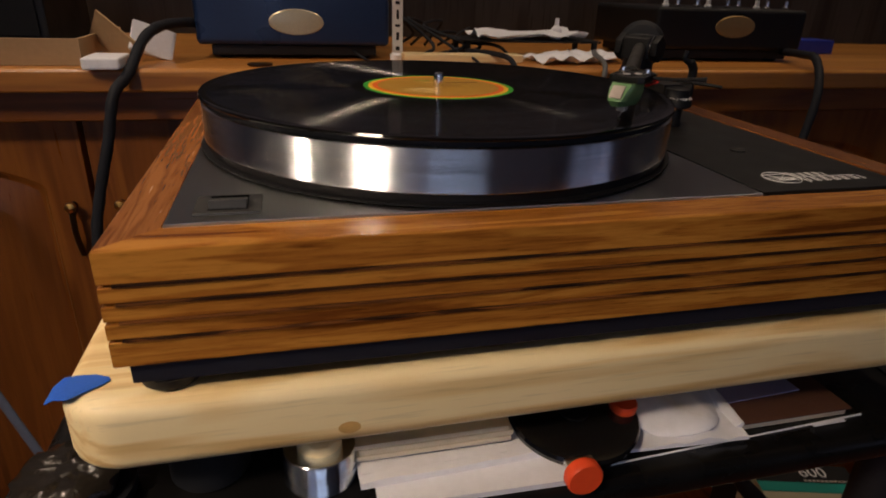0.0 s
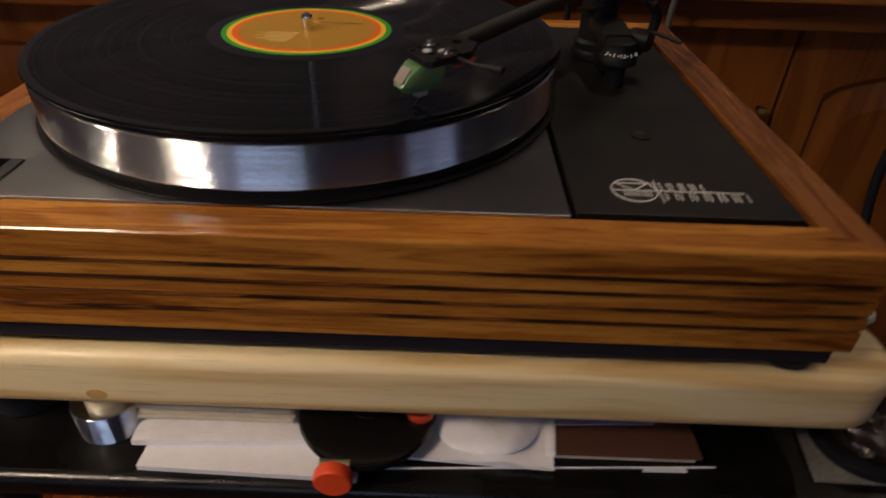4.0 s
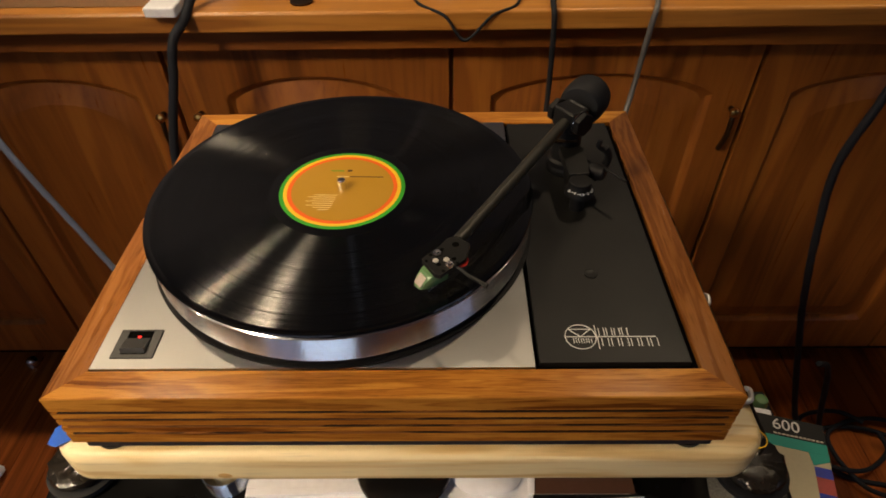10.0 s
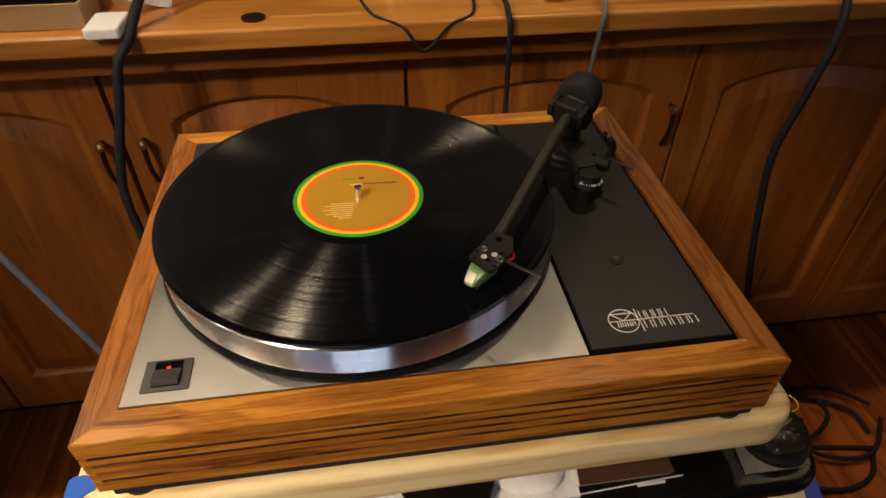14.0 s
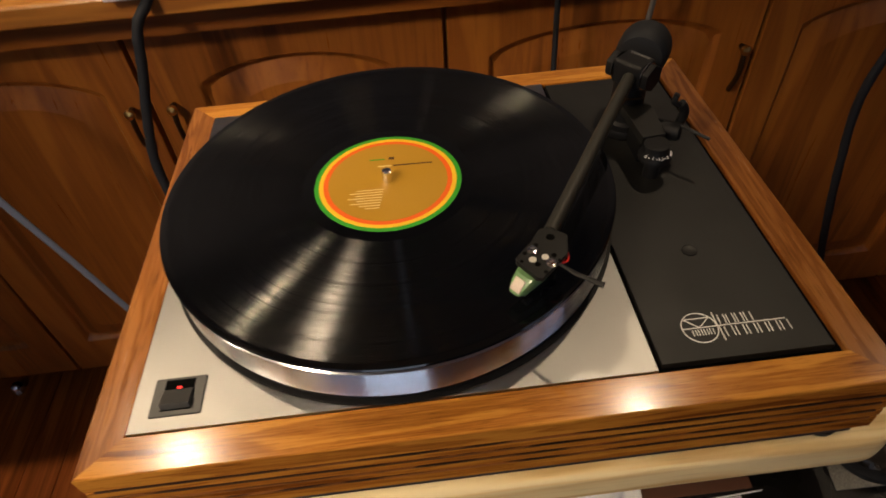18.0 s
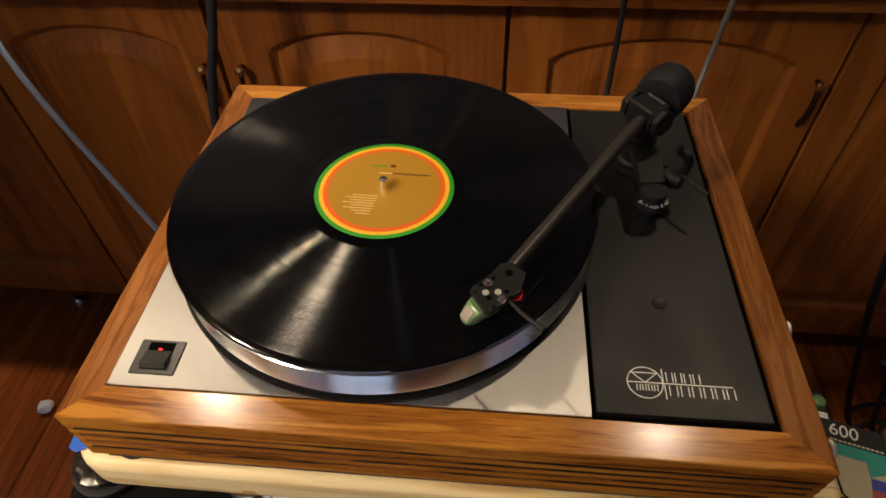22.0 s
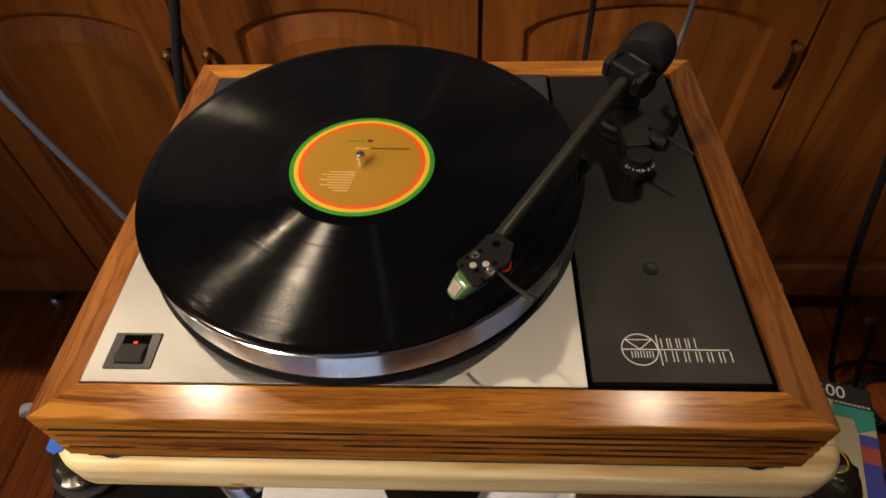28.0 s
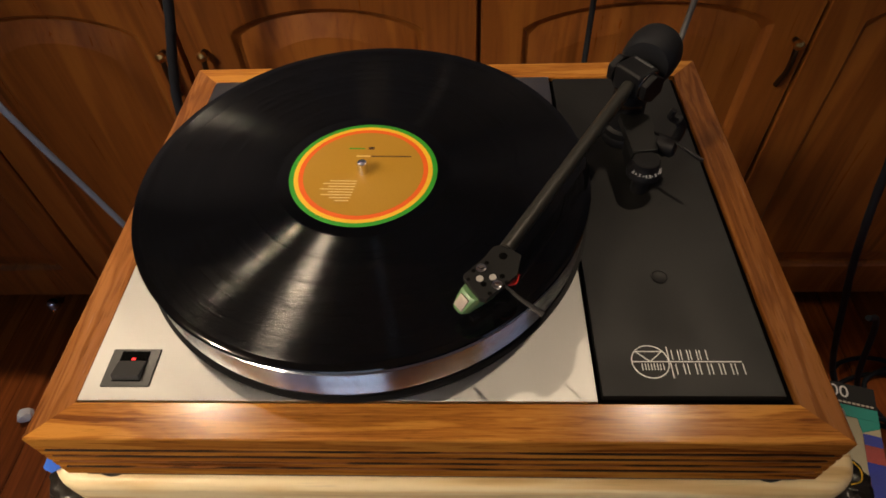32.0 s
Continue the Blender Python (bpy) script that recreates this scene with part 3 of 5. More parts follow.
wall_n = thing("wall_north", (0, RY1, 0), "dark panelled wall behind the cabinet, blue-grey paint above", "wall", kind="structure")
part("lower_panel", box(RX0 - 0.1, RX1 + 0.1, RY1, RY1 + 0.12, 0, 1.30), M_PANEL, wall_n, "dark timber panelling")
part("painted_wall", box(RX0 - 0.1, RX1 + 0.1, RY1 + 0.004, RY1 + 0.12, 1.30, CEIL), M_UPPER, wall_n, "blue-grey paint")
slab_thing("wall_west", RX0 - 0.12, RX0, RY0, RY1, 0, CEIL, M_COOL, "plain cool grey painted room wall", "wall")
wall_e = thing("wall_east", (RX1, -1.0, 0), "unseen room wall, dull blue-grey to limit bounce, with a window opening", "wall", kind="structure")
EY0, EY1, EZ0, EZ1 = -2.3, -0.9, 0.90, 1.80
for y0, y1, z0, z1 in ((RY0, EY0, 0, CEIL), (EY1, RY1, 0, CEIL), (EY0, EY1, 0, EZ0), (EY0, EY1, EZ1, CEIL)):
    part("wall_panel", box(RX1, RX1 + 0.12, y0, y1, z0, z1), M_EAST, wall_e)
# this window is added, unseen, to give the rim's right half its blue
win_e = thing("rim_fill_window", (RX1 + 0.06, (EY0 + EY1) / 2, EZ0), "unseen white-framed window giving dim blue fill light", "window", kind="structure")
bm = None
for y0, y1, z0, z1 in ((EY0, EY0 + 0.05, EZ0, EZ1), (EY1 - 0.05, EY1, EZ0, EZ1), (EY0 + 0.05, EY1 - 0.05, EZ0, EZ0 + 0.05), (EY0 + 0.05, EY1 - 0.05, EZ1 - 0.05, EZ1), (-1.625, -1.575, EZ0 + 0.05, EZ1 - 0.05)):
    bm = box(RX1 + 0.03, RX1 + 0.09, y0, y1, z0, z1, 0.004, bm=bm)
part("window_frame", bm, M_CEIL, win_e)
for y0, y1 in ((EY0 + 0.052, -1.627), (-1.573, EY1 - 0.052)):
    part("pane", box(RX1 + 0.07, RX1 + 0.075, y0, y1, EZ0 + 0.052, EZ1 - 0.052), M_PANE, win_e)
wall_s = thing("wall_south", (0, RY0, 0), "plain painted room wall with a window opening", "wall", kind="structure")
WX0, WX1, WZ0, WZ1 = -2.3, -0.1, 0.75, 2.05
for x0, x1, z0, z1 in ((RX0 - 0.1, WX0, 0, CEIL), (WX1, RX1 + 0.1, 0, CEIL), (WX0, WX1, 0, WZ0), (WX0, WX1, WZ1, CEIL)):
    part("wall_panel", box(x0, x1, RY0 - 0.12, RY0, z0, z1), M_COOL, wall_s)
# unseen window, set by the rim's bluish bands and used as front fill
win = thing("window_1", ((WX0 + WX1) / 2, RY0 - 0.06, WZ0), "unseen white-framed window giving dim blue fill light", "window", kind="structure")
MULLIONS = (-1.75, -1.20, -0.65)
bm = None
for x0, x1, z0, z1 in ((WX0, WX0 + 0.05, WZ0, WZ1), (WX1 - 0.05, WX1, WZ0, WZ1), (WX0 + 0.05, WX1 - 0.05, WZ0, WZ0 + 0.05), (WX0 + 0.05, WX1 - 0.05, WZ1 - 0.05, WZ1), *((x - 0.025, x + 0.025, WZ0 + 0.05, WZ1 - 0.05) for x in MULLIONS)):
    bm = box(x0, x1, RY0 - 0.09, RY0 - 0.03, z0, z1, 0.004, bm=bm)
part("window_frame", bm, M_CEIL, win)
EDGES = (WX0 + 0.025, *MULLIONS, WX1 - 0.025)
for x0, x1 in ((a + 0.027, b - 0.027) for a, b in zip(EDGES, EDGES[1:])):
    part("pane", box(x0, x1, RY0 - 0.075, RY0 - 0.07, WZ0 + 0.052, WZ1 - 0.052), M_PANE, win)
slab_thing("ceiling", RX0 - 0.1, RX1 + 0.1, RY0 - 0.1, RY1 + 0.1, CEIL, CEIL + 0.1, M_CEIL, "plain white painted ceiling", "ceiling")


def downlight(x, y, wide, aim):
    r = wide / 2 + 0.004
    if aim:
        th = thing("ceiling_light", (x, y, CEIL), "wide round warm ceiling spotlight turned to the trolley", "ceiling light", "ceiling downlights")
        m = look((x, y, CEIL - 0.10), aim)
        part("housing", lathe([(r, 0.006), (r + 0.006, 0.006), (r + 0.006, 0.030), (r * 0.6, 0.060), (0.02, 0.066)], n=48, m=m), M_CEIL, th)
        part("lamp_face", lathe([(r, 0.008), (r, 0.012)], n=48, m=m), M_BULB, th)
        part("stem", tube([(x, y, CEIL - 0.001), m @ Vector((0, 0, 0.060))], 0.012, 12), M_CEIL, th)
        return
    th = thing("ceiling_light", (x, y, CEIL - 0.012), "unseen round recessed ceiling downlight with a warm face", "ceiling light", "ceiling downlights")
    part("trim_ring", lathe([(r + 0.004, 0.0), (r + 0.017, 0.002), (r + 0.020, 0.012), (r + 0.002, 0.012)], (x, y, CEIL - 0.0125), 40), M_CEIL, th)
    part("lamp_face", lathe([(r, 0.0), (r, 0.004)], (x, y, CEIL - 0.006), 40), M_BULB, th)


for x, y, *_, wide, aim in LAMPS:
    downlight(x, y, wide, aim)

# unseen desk and glowing panel on the room's other side, added as near front light
dk = thing("desk", (-0.02, -1.45, 0), "unseen plain dark desk added to carry the glowing panel", "desk")
part("desk_top", box(-0.75, 0.70, -1.75, -1.15, 0.72, 0.75, 0.003), M_PANEL, dk)
for x in (-0.72, 0.65):
    for y in (-1.72, -1.2):
        part("leg", box(x, x + 0.04, y, y + 0.04, 0, 0.72, 0.002), M_PANEL, dk)
mo = thing("monitor", (-0.12, -1.32, 0.75), "unseen glowing panel added as front light, shaped as a monitor", "monitor")
part("case", box(-0.41, 0.17, -1.335, -1.305, 0.90, 1.26, 0.006), M_PLASTIC, mo)
part("screen", box(-0.395, 0.155, -1.3045, -1.302, 0.925, 1.245), M_FRONTFILL, mo, "bluish-white glow added as front light")
part("stand", box(-0.15, -0.09, -1.345, -1.325, 0.765, 0.95, 0.004), M_PLASTIC, mo)
part("foot", box(-0.24, 0.0, -1.43, -1.25, 0.7503, 0.765, 0.004), M_PLASTIC, mo)

floor = thing("floor", (0, -1.0, 0), "dark red-brown polished timber floorboards", "floor", kind="structure")
part("subfloor", box(RX0 - 0.1, RX1 + 0.1, RY0 - 0.1, RY1 + 0.1, -0.1, -0.012), M_VOID, floor)

# ---- cabinet with arched doors ----
DOOR_Y = 0.578
DOORS = ((-1.345, -0.838, 1, 0.062), (-0.832, -0.400, 1, 0.058), (-0.394, 0.087, -1, 0.083), (0.093, 0.612, 1, 0.064), (0.618, 1.140, 1, 0.064), (1.146, 1.66, -1, 0.064))
DZ0, DZ1 = 0.135, 0.945
cab = thing("cabinet", (0.1, 0.84, 0), "long stained timber cabinet with arched raised-panel doors", "cabinet")
part("carcass", box(-1.9, 2.2, 0.602, 1.095, 0.12, 0.9955, 0.002), M_CAB_V, cab)
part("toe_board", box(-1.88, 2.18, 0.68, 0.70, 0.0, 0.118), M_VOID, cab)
part("frieze_rail", box(-1.9, 2.2, 0.536, 0.600, 0.951, 0.9955, 0.003), M_CAB_H, cab)


def arch_radius(cx, cz, th, w, z0, zs, rise):
    """Distance from (cx, cz) at the angle th to an opening with straight sides and an arched head."""
    lo, hi = 0.0, 1.5
    c, s = math.cos(th), math.sin(th)
    for _ in range(40):
        r = (lo + hi) / 2
        x, z = r * c, cz + r * s
        u = abs(x) / w
        top = zs + rise * max(0.0, 1 - u * u) ** 0.72
        if u <= 1 and z0 <= z <= top:
            lo = r
        else:
            hi = r
    return lo


def arched_door(x0, x1, side, stile):
    cx, w = (x0 + x1) / 2, (x1 - x0) / 2
    sw = w - stile
    cz, zb, zs, rise = 0.55, DZ0 + 0.10, 0.846, 0.040
    corner = [math.atan2(z - cz, x) for x in (-w, w) for z in (DZ0, DZ1)]
    inner = [math.atan2(z - cz, x) for x in (-sw, sw) for z in (zb, zs)]
    angles = sorted([k * 2 * math.pi / 96 - math.pi for k in range(96)] + corner + inner)
    angles = [a for i, a in enumerate(angles) if i == 0 or a - angles[i - 1] > 1e-4]

    def ring(bm, kind, y, inset=0.0):
        out = []
        for a in angles:
            if kind == "rect":
                c, s = math.cos(a), math.sin(a)
                r = min(w / abs(c) if abs(c) > 1e-6 else 9, ((DZ1 - cz) if s > 0 else (cz - DZ0)) / abs(s) if abs(s) > 1e-6 else 9) - inset
            else:
                r = arch_radius(0, cz, a, sw - inset, zb + inset, zs - inset, rise)
            out.append(bm.verts.new((cx + r * math.cos(a), y, cz + r * math.sin(a))))
        return out

    bm = bmesh.new()
    rings = [ring(bm, "rect", DOOR_Y + 0.022), ring(bm, "rect", DOOR_Y + 0.003), ring(bm, "rect", DOOR_Y, 0.003), ring(bm, "arch", DOOR_Y), ring(bm, "arch", DOOR_Y + 0.003, 0.004),
             ring(bm, "arch", DOOR_Y + 0.010, 0.008), ring(bm, "arch", DOOR_Y + 0.0125, 0.015)]
    skin(bm, rings, False)
    door = part("door", bm, M_CAB_V, cab)
    bm = bmesh.new()
    rings = [ring(bm, "arch", DOOR_Y + 0.012, 0.013), ring(bm, "arch", DOOR_Y + 0.011, 0.018), ring(bm, "arch", DOOR_Y + 0.003, 0.050), ring(bm, "arch", DOOR_Y + 0.002, 0.053)]
    skin(bm, rings, False)
    bm.faces.new(rings[-1])
    part("panel", bm, M_CAB_V, door)
    hx = (x1 - 0.026) if side > 0 else (x0 + 0.036)
    hz = 0.818
    bm = lathe([(0.0005, 0), (0.006, 0.001), (0.0085, 0.006), (0.0075, 0.011), (0.0005, 0.014)], (0, 0, 0), 16, m=pose(hx, DOOR_Y - 0.012, hz, 90, 0, 0))
    handle = part("handle", tube(smooth_line([(hx, DOOR_Y - 0.002, hz), (hx, DOOR_Y - 0.013, hz - 0.001), (hx, DOOR_Y - 0.019, hz - 0.020), (hx, DOOR_Y - 0.018, hz - 0.05), (hx, DOOR_Y - 0.005, hz - 0.082)], 6), 0.0045, 8), M_BRONZE, door, "dark bronze drop handle")
    return door, bm, handle


for x0, x1, side, stile in DOORS:
    d, knob, h = arched_door(x0, x1, side, stile)
    part("handle_knob", knob, M_BRASS, d, "brass knob of the handle")

ctop = thing("countertop", (0.15, 0.8, 0.996), "orange-brown varnished timber countertop with a rounded edge", "countertop")
part("top_board", box(-1.95, 2.25, 0.5435, 1.098, 0.996, 1.0268, 0.0008, 1), M_COUNTER, ctop)
edge = [(0.501 - 0.004 * math.sin(a), 1.000 - 0.004 * math.cos(a)) for a in np.linspace(0, math.pi / 2, 6)]
edge += [(0.503 - 0.006 * math.cos(a), 1.021 + 0.006 * math.sin(a)) for a in np.linspace(0, math.pi / 2, 6)]
edge += [(0.5430, 1.0270), (0.5430, 0.996)]
bm = bmesh.new()
skin(bm, [[bm.verts.new((x, y, z)) for y, z in edge] for x in (-1.95, 2.25)], True)
part("front_nosing", bm, M_COUNTER, ctop, "rounded front edge of the counter")
gr = thing("cable_grommet", (-0.135, 0.535, 1.027), "round dark cable hole with a brass rim in the countertop", "cable grommet")
part("rim", lathe([(0.014, 0.0), (0.0175, 0.001), (0.0175, 0.003), (0.013, 0.0035)], (-0.135, 0.535, 1.0272), 28), M_BRONZE, gr)
part("hole", lathe([(0.0135, 0), (0.0135, 0.0012)], (-0.135, 0.535, 1.0272), 24), M_VOID, gr)

# ---- trolley ----
SX0, SX1, SY0, SY1, SZ = -0.240, 0.3545, -0.192, 0.24, 0.903
cart = thing("trolley", (0.055, 0.02, 0), "black metal trolley with rounded shelves and tube legs", "trolley")
part("top_shelf", slab(SX0, SX1, SY0, SY1, SZ - 0.018, SZ, 0.030, 0.007), M_CART, cart)
part("lower_shelf", slab(SX0 + 0.02, SX1 - 0.02, SY0 + 0.03, SY1 - 0.005, 0.42, 0.438, 0.030, 0.006), M_CART, cart)
part("upper_frame", box(SX0 + 0.04, SX1 - 0.04, SY0 + 0.03, SY1 - 0.03, SZ - 0.045, SZ - 0.0185, 0.004), M_CART, cart)
for lx, ly in ((SX0 + 0.05, SY0 + 0.045), (SX1 - 0.05, SY0 + 0.045), (SX0 + 0.05, SY1 - 0.045), (SX1 - 0.05, SY1 - 0.045)):
    part("leg", lathe([(0.013, 0.02), (0.0135, 0.03), (0.0135, SZ - 0.05)], (lx, ly, 0), 20), M_CARTTUBE, cart)
    part("foot", lathe([(0.016, 0.0), (0.018, 0.004), (0.018, 0.018), (0.014, 0.022)], (lx, ly, 0), 20), M_RUBBER, cart)

# corner pucks under the board
def puck(x, y, seed):
    rnd = random.Random(seed)
    th = thing("isolation_puck", (x, y, SZ), "crinkled dark clear gel puck on a black cup, on the trolley", "isolation foot", "gel pucks under the board")
    part("cup", lathe([(0.0275, 0.0016), (0.0285, 0.003), (0.0285, 0.008), (0.024, 0.010)], (x, y, SZ), 36), M_RUBBER, th)
    bm = lathe([(0.0215, 0.0095), (0.0240, 0.012), (0.0247, 0.0155), (0.0236, 0.0190), (0.0195, 0.0212), (0.012, 0.0218), (0.005, 0.0210)], (x, y, SZ), 34)
    for v in bm.verts:
        k = 1 + rnd.uniform(-0.05, 0.04)
        v.co.x, v.co.y = x + (v.co.x - x) * k, y + (v.co.y - y) * k
        v.co.z += rnd.uniform(-0.0022, 0.0006)
    part("gel_cap", bm, M_CRINKLE, th, "crinkled glossy clear cap")


pad = prism([(0.286, -0.177), (0.334, -0.178), (0.347, -0.165), (0.348, -0.112), (0.296, -0.108)], SZ + 0.0002, SZ + 0.0016, 0.0003)
solid("felt_pad", pad, M_FELT, "grey speckled felt pad lying in the trolley's corner", "pad")
MX0, MX1, MY0, MY1, MZ0, MZ1 = -0.2035, 0.3110, -0.1750, 0.200, 0.9385, 0.9755
for i, (x, y) in enumerate(((-0.212, -0.146), (0.324, -0.150), (MX0 + 0.010, 0.17), (MX1 - 0.006, 0.17))):
    puck(x, y, i)
CX, CY = -0.094, -0.152
can = thing("metal_spacer", (CX, CY, SZ), "polished metal spacer with a pale wooden top, on the trolley", "spacer")
part("ring", lathe([(0.0178, 0), (0.0188, 0.001), (0.0188, 0.0190), (0.0180, 0.0200), (0.0118, 0.0200)], (CX, CY, SZ), 40), M_ALU, can)
part("wood_plug", lathe([(0.0113, 0.0155), (0.0113, MZ0 - SZ - 0.0005)], (CX, CY, SZ), 28), M_MAPLE, can, "pale turned wooden plug")
solid("rubber_spacer", lathe([(0.019, 0), (0.020, 0.0015), (0.020, 0.022), (0.018, 0.024)], (-0.150, -0.135, SZ), 32), M_RUBBER, "matt black rubber spacer standing under the board", "spacer")

board = slab(MX0, MX1, MY0, MY1, MZ0, MZ1, 0.026, 0.0085, 10)
maple = solid("support_board", board, M_MAPLE, "pale maple board with rounded corners under the turntable", "board")
for kx, kz, kr in ((-0.080, MZ0 + 0.0110, 0.0042),):
    part("knot", lathe([(kr, 0.0), (kr, 0.0002), (kr * 0.55, 0.0003), (kr * 0.1, 0.0003)], n=28, m=pose(kx, MY0 + 0.0001, kz, 90, 0, 0) @ Matrix.Diagonal((1.25, 0.8, 1, 1))), M_KNOT, maple, "amber knot in the board's edge")
tape = bmesh.new()
rows = []
for k in range(5):
    t = k / 4
    rows.append([tape.verts.new((x, y, z)) for x, y, z in (
        (MX0 + 0.0215 - 0.002 * abs(t - 0.5), MY0 + 0.0185 + 0.004 * t, MZ1 + 0.0004),
        (MX0 + 0.0150, MY0 + 0.0135 + 0.011 * t + 0.001 * math.sin(9 * t), MZ1 + 0.0007),
        (MX0 + 0.0070, MY0 + 0.0080 + 0.018 * t, MZ1 + 0.0005),
        (MX0 + 0.0015, MY0 + 0.0100 + 0.016 * t, MZ1 - 0.0002),
        (MX0 - 0.0035, MY0 + 0.0130 + 0.013 * t, MZ1 - 0.0040))])
for a, b in zip(rows, rows[1:]):
    for j in range(4):
        tape.faces.new((a[j], a[j + 1], b[j + 1], b[j]))
geom = bmesh.ops.extrude_face_region(tape, geom=tape.faces[:])
bmesh.ops.translate(tape, verts=[v for v in geom["geom"] if isinstance(v, bmesh.types.BMVert)], vec=(-0.0002, 0, 0.0004))
solid("masking_tape", tape, M_TAPE, "torn piece of blue masking tape folded over the board's edge", "tape")

# ---- turntable ----
PX0, PX1, PY0, PY1 = -0.174, 0.2700, -0.173, 0.1755
FR = 0.022
PB = 0.993
tt = thing("turntable", (0.048, 0.0, MZ1), "turntable with fluted oiled timber plinth, steel top plate and black armboard", "turntable")
prof = [(0.0, TOP - 0.0007), (0.0007, TOP), (FR - 0.0007, TOP), (FR, TOP - 0.0007)]
FLUTES = (1.0300, 1.0218, 1.0137, 1.0055)
for zc in FLUTES:
    prof += [(FR, zc + 0.0010), (FR - 0.0003, zc + 0.0007), (FR - 0.0048, zc + 0.0007), (FR - 0.0048, zc - 0.0007), (FR - 0.0003, zc - 0.0007), (FR, zc - 0.0010)]
prof += [(FR, PB + 0.0006), (FR - 0.0006, PB), (0.0, PB)]


def rail(kind):
    bm = bmesh.new()
    ends = []
    ix0, ix1, iy0, iy1 = PX0 + FR, PX1 - FR, PY0 + FR, PY1 - FR
    for e in (0, 1):
        ring = []
        for o, z in prof:
            if kind == "front":
                p = ((ix0 - o, ix1 + o)[e], iy0 - o, z)
            elif kind == "back":
                p = ((ix0 - o, ix1 + o)[e], iy1 + o, z)
            elif kind == "left":
                p = (ix0 - o, (iy0 - o, iy1 + o)[e], z)
            else:
                p = (ix1 + o, (iy0 - o, iy1 + o)[e], z)
            ring.append(bm.verts.new(p))
        ends.append(ring)
    skin(bm, ends, True)
    return bm


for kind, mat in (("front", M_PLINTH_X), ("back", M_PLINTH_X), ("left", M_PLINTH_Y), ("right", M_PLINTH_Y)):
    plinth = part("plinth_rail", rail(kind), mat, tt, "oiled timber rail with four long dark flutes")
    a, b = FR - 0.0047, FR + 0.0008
    # strips put the grooves' shade into colour, slightly proud of the face
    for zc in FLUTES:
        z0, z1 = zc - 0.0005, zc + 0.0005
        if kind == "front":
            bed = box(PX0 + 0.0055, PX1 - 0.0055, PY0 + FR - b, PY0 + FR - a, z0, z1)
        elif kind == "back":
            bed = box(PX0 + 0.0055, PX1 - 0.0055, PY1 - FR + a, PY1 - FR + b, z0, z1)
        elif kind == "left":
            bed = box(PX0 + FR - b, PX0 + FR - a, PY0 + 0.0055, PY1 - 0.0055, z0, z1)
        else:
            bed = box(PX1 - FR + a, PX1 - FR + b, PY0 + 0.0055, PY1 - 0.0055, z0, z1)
        part("inlay_strip", bed, M_FLUTE_SHADE, plinth, "dark strip standing for the groove's shade")
part("base_board", box(PX0 + 0.005, PX1 - 0.005, PY0 + 0.003, PY1 - 0.003, 0.9825, PB - 0.0002, 0.001), M_BASE, tt, "dark navy-black base board")
for fx, fy in ((PX0 + 0.018, PY0 + 0.0165), (PX1 - 0.018, PY0 + 0.0165), (PX0 + 0.042, PY1 - 0.03), (PX1 - 0.042, PY1 - 0.03)):
    part("foot", lathe([(0.011, MZ1 + 0.0002), (0.013, MZ1 + 0.002), (0.014, 0.9825)], (fx, fy, 0), 24), M_RUBBER, tt)
ix0, ix1, iy0, iy1 = PX0 + FR, PX1 - FR, PY0 + FR, PY1 - FR
part("inner_tray", box(ix0 + 0.0005, ix1 - 0.0005, iy0 + 0.0005, iy1 - 0.0005, PB + 0.001, TOP - 0.004), M_VOID, tt)
part("top_plate", box(ix0 + 0.0003, 0.1405, iy0 + 0.0003, iy1 - 0.0003, TOP - 0.0035, TOP + 0.0010, 0.0005, 2), M_STEEL, tt, "brushed stainless steel top plate")
arm_board = part("armboard", box(0.1435, ix1 - 0.005, iy0 + 0.004, iy1 - 0.003, TOP - 0.008, TOP + 0.0006, 0.0008, 2), M_BOARD, tt, "satin black armboard")
part("screw_cover", lathe([(0.0050, 0), (0.0050, 0.0010), (0.0044, 0.0012), (0.0038, 0.0007), (0.0002, 0.0007)], (0.191, -0.065, TOP + 0.0005), 32), M_BOARD, arm_board)
ZB = TOP + 0.0007
# logo as plain shapes
LX, LY = 0.1735, -0.1255
bm = None
ring_pts = [(LX + 0.0104 * math.cos(a), LY + 0.0104 * math.sin(a), ZB + 0.0001) for a in np.linspace(0, 2 * math.pi, 60)]
bm = tube(ring_pts, 0.00032, 6)


def stroke(a, b, w=0.00055, bm=None):
    (xa, ya), (xb, yb) = a, b
    d = Vector((xb - xa, yb - ya)).normalized() * w / 2
    n = Vector((-d.y, d.x))
    return prism([(xa + n.x, ya + n.y), (xa - n.x, ya - n.y), (xb - n.x, yb - n.y), (xb + n.x, yb + n.y)], ZB - 0.0003, ZB + 0.0002, bm=bm)


for a, b in (((LX - 0.0104, LY), (0.2245, LY)), ((LX - 0.0075, LY + 0.0066), (LX + 0.0075, LY + 0.0066)), ((LX - 0.0075, LY + 0.0066), (LX, LY)), ((LX + 0.0075, LY + 0.0066), (LX, LY)),
             ((0.1843, LY + 0.0098), (0.1843, LY + 0.0006)), ((0.1848, LY - 0.0006), (0.1848, LY - 0.0104))):
    bm = stroke(a, b, 0.0005, bm)
part("emblem", bm, M_WHITE, arm_board, "thin white line emblem")
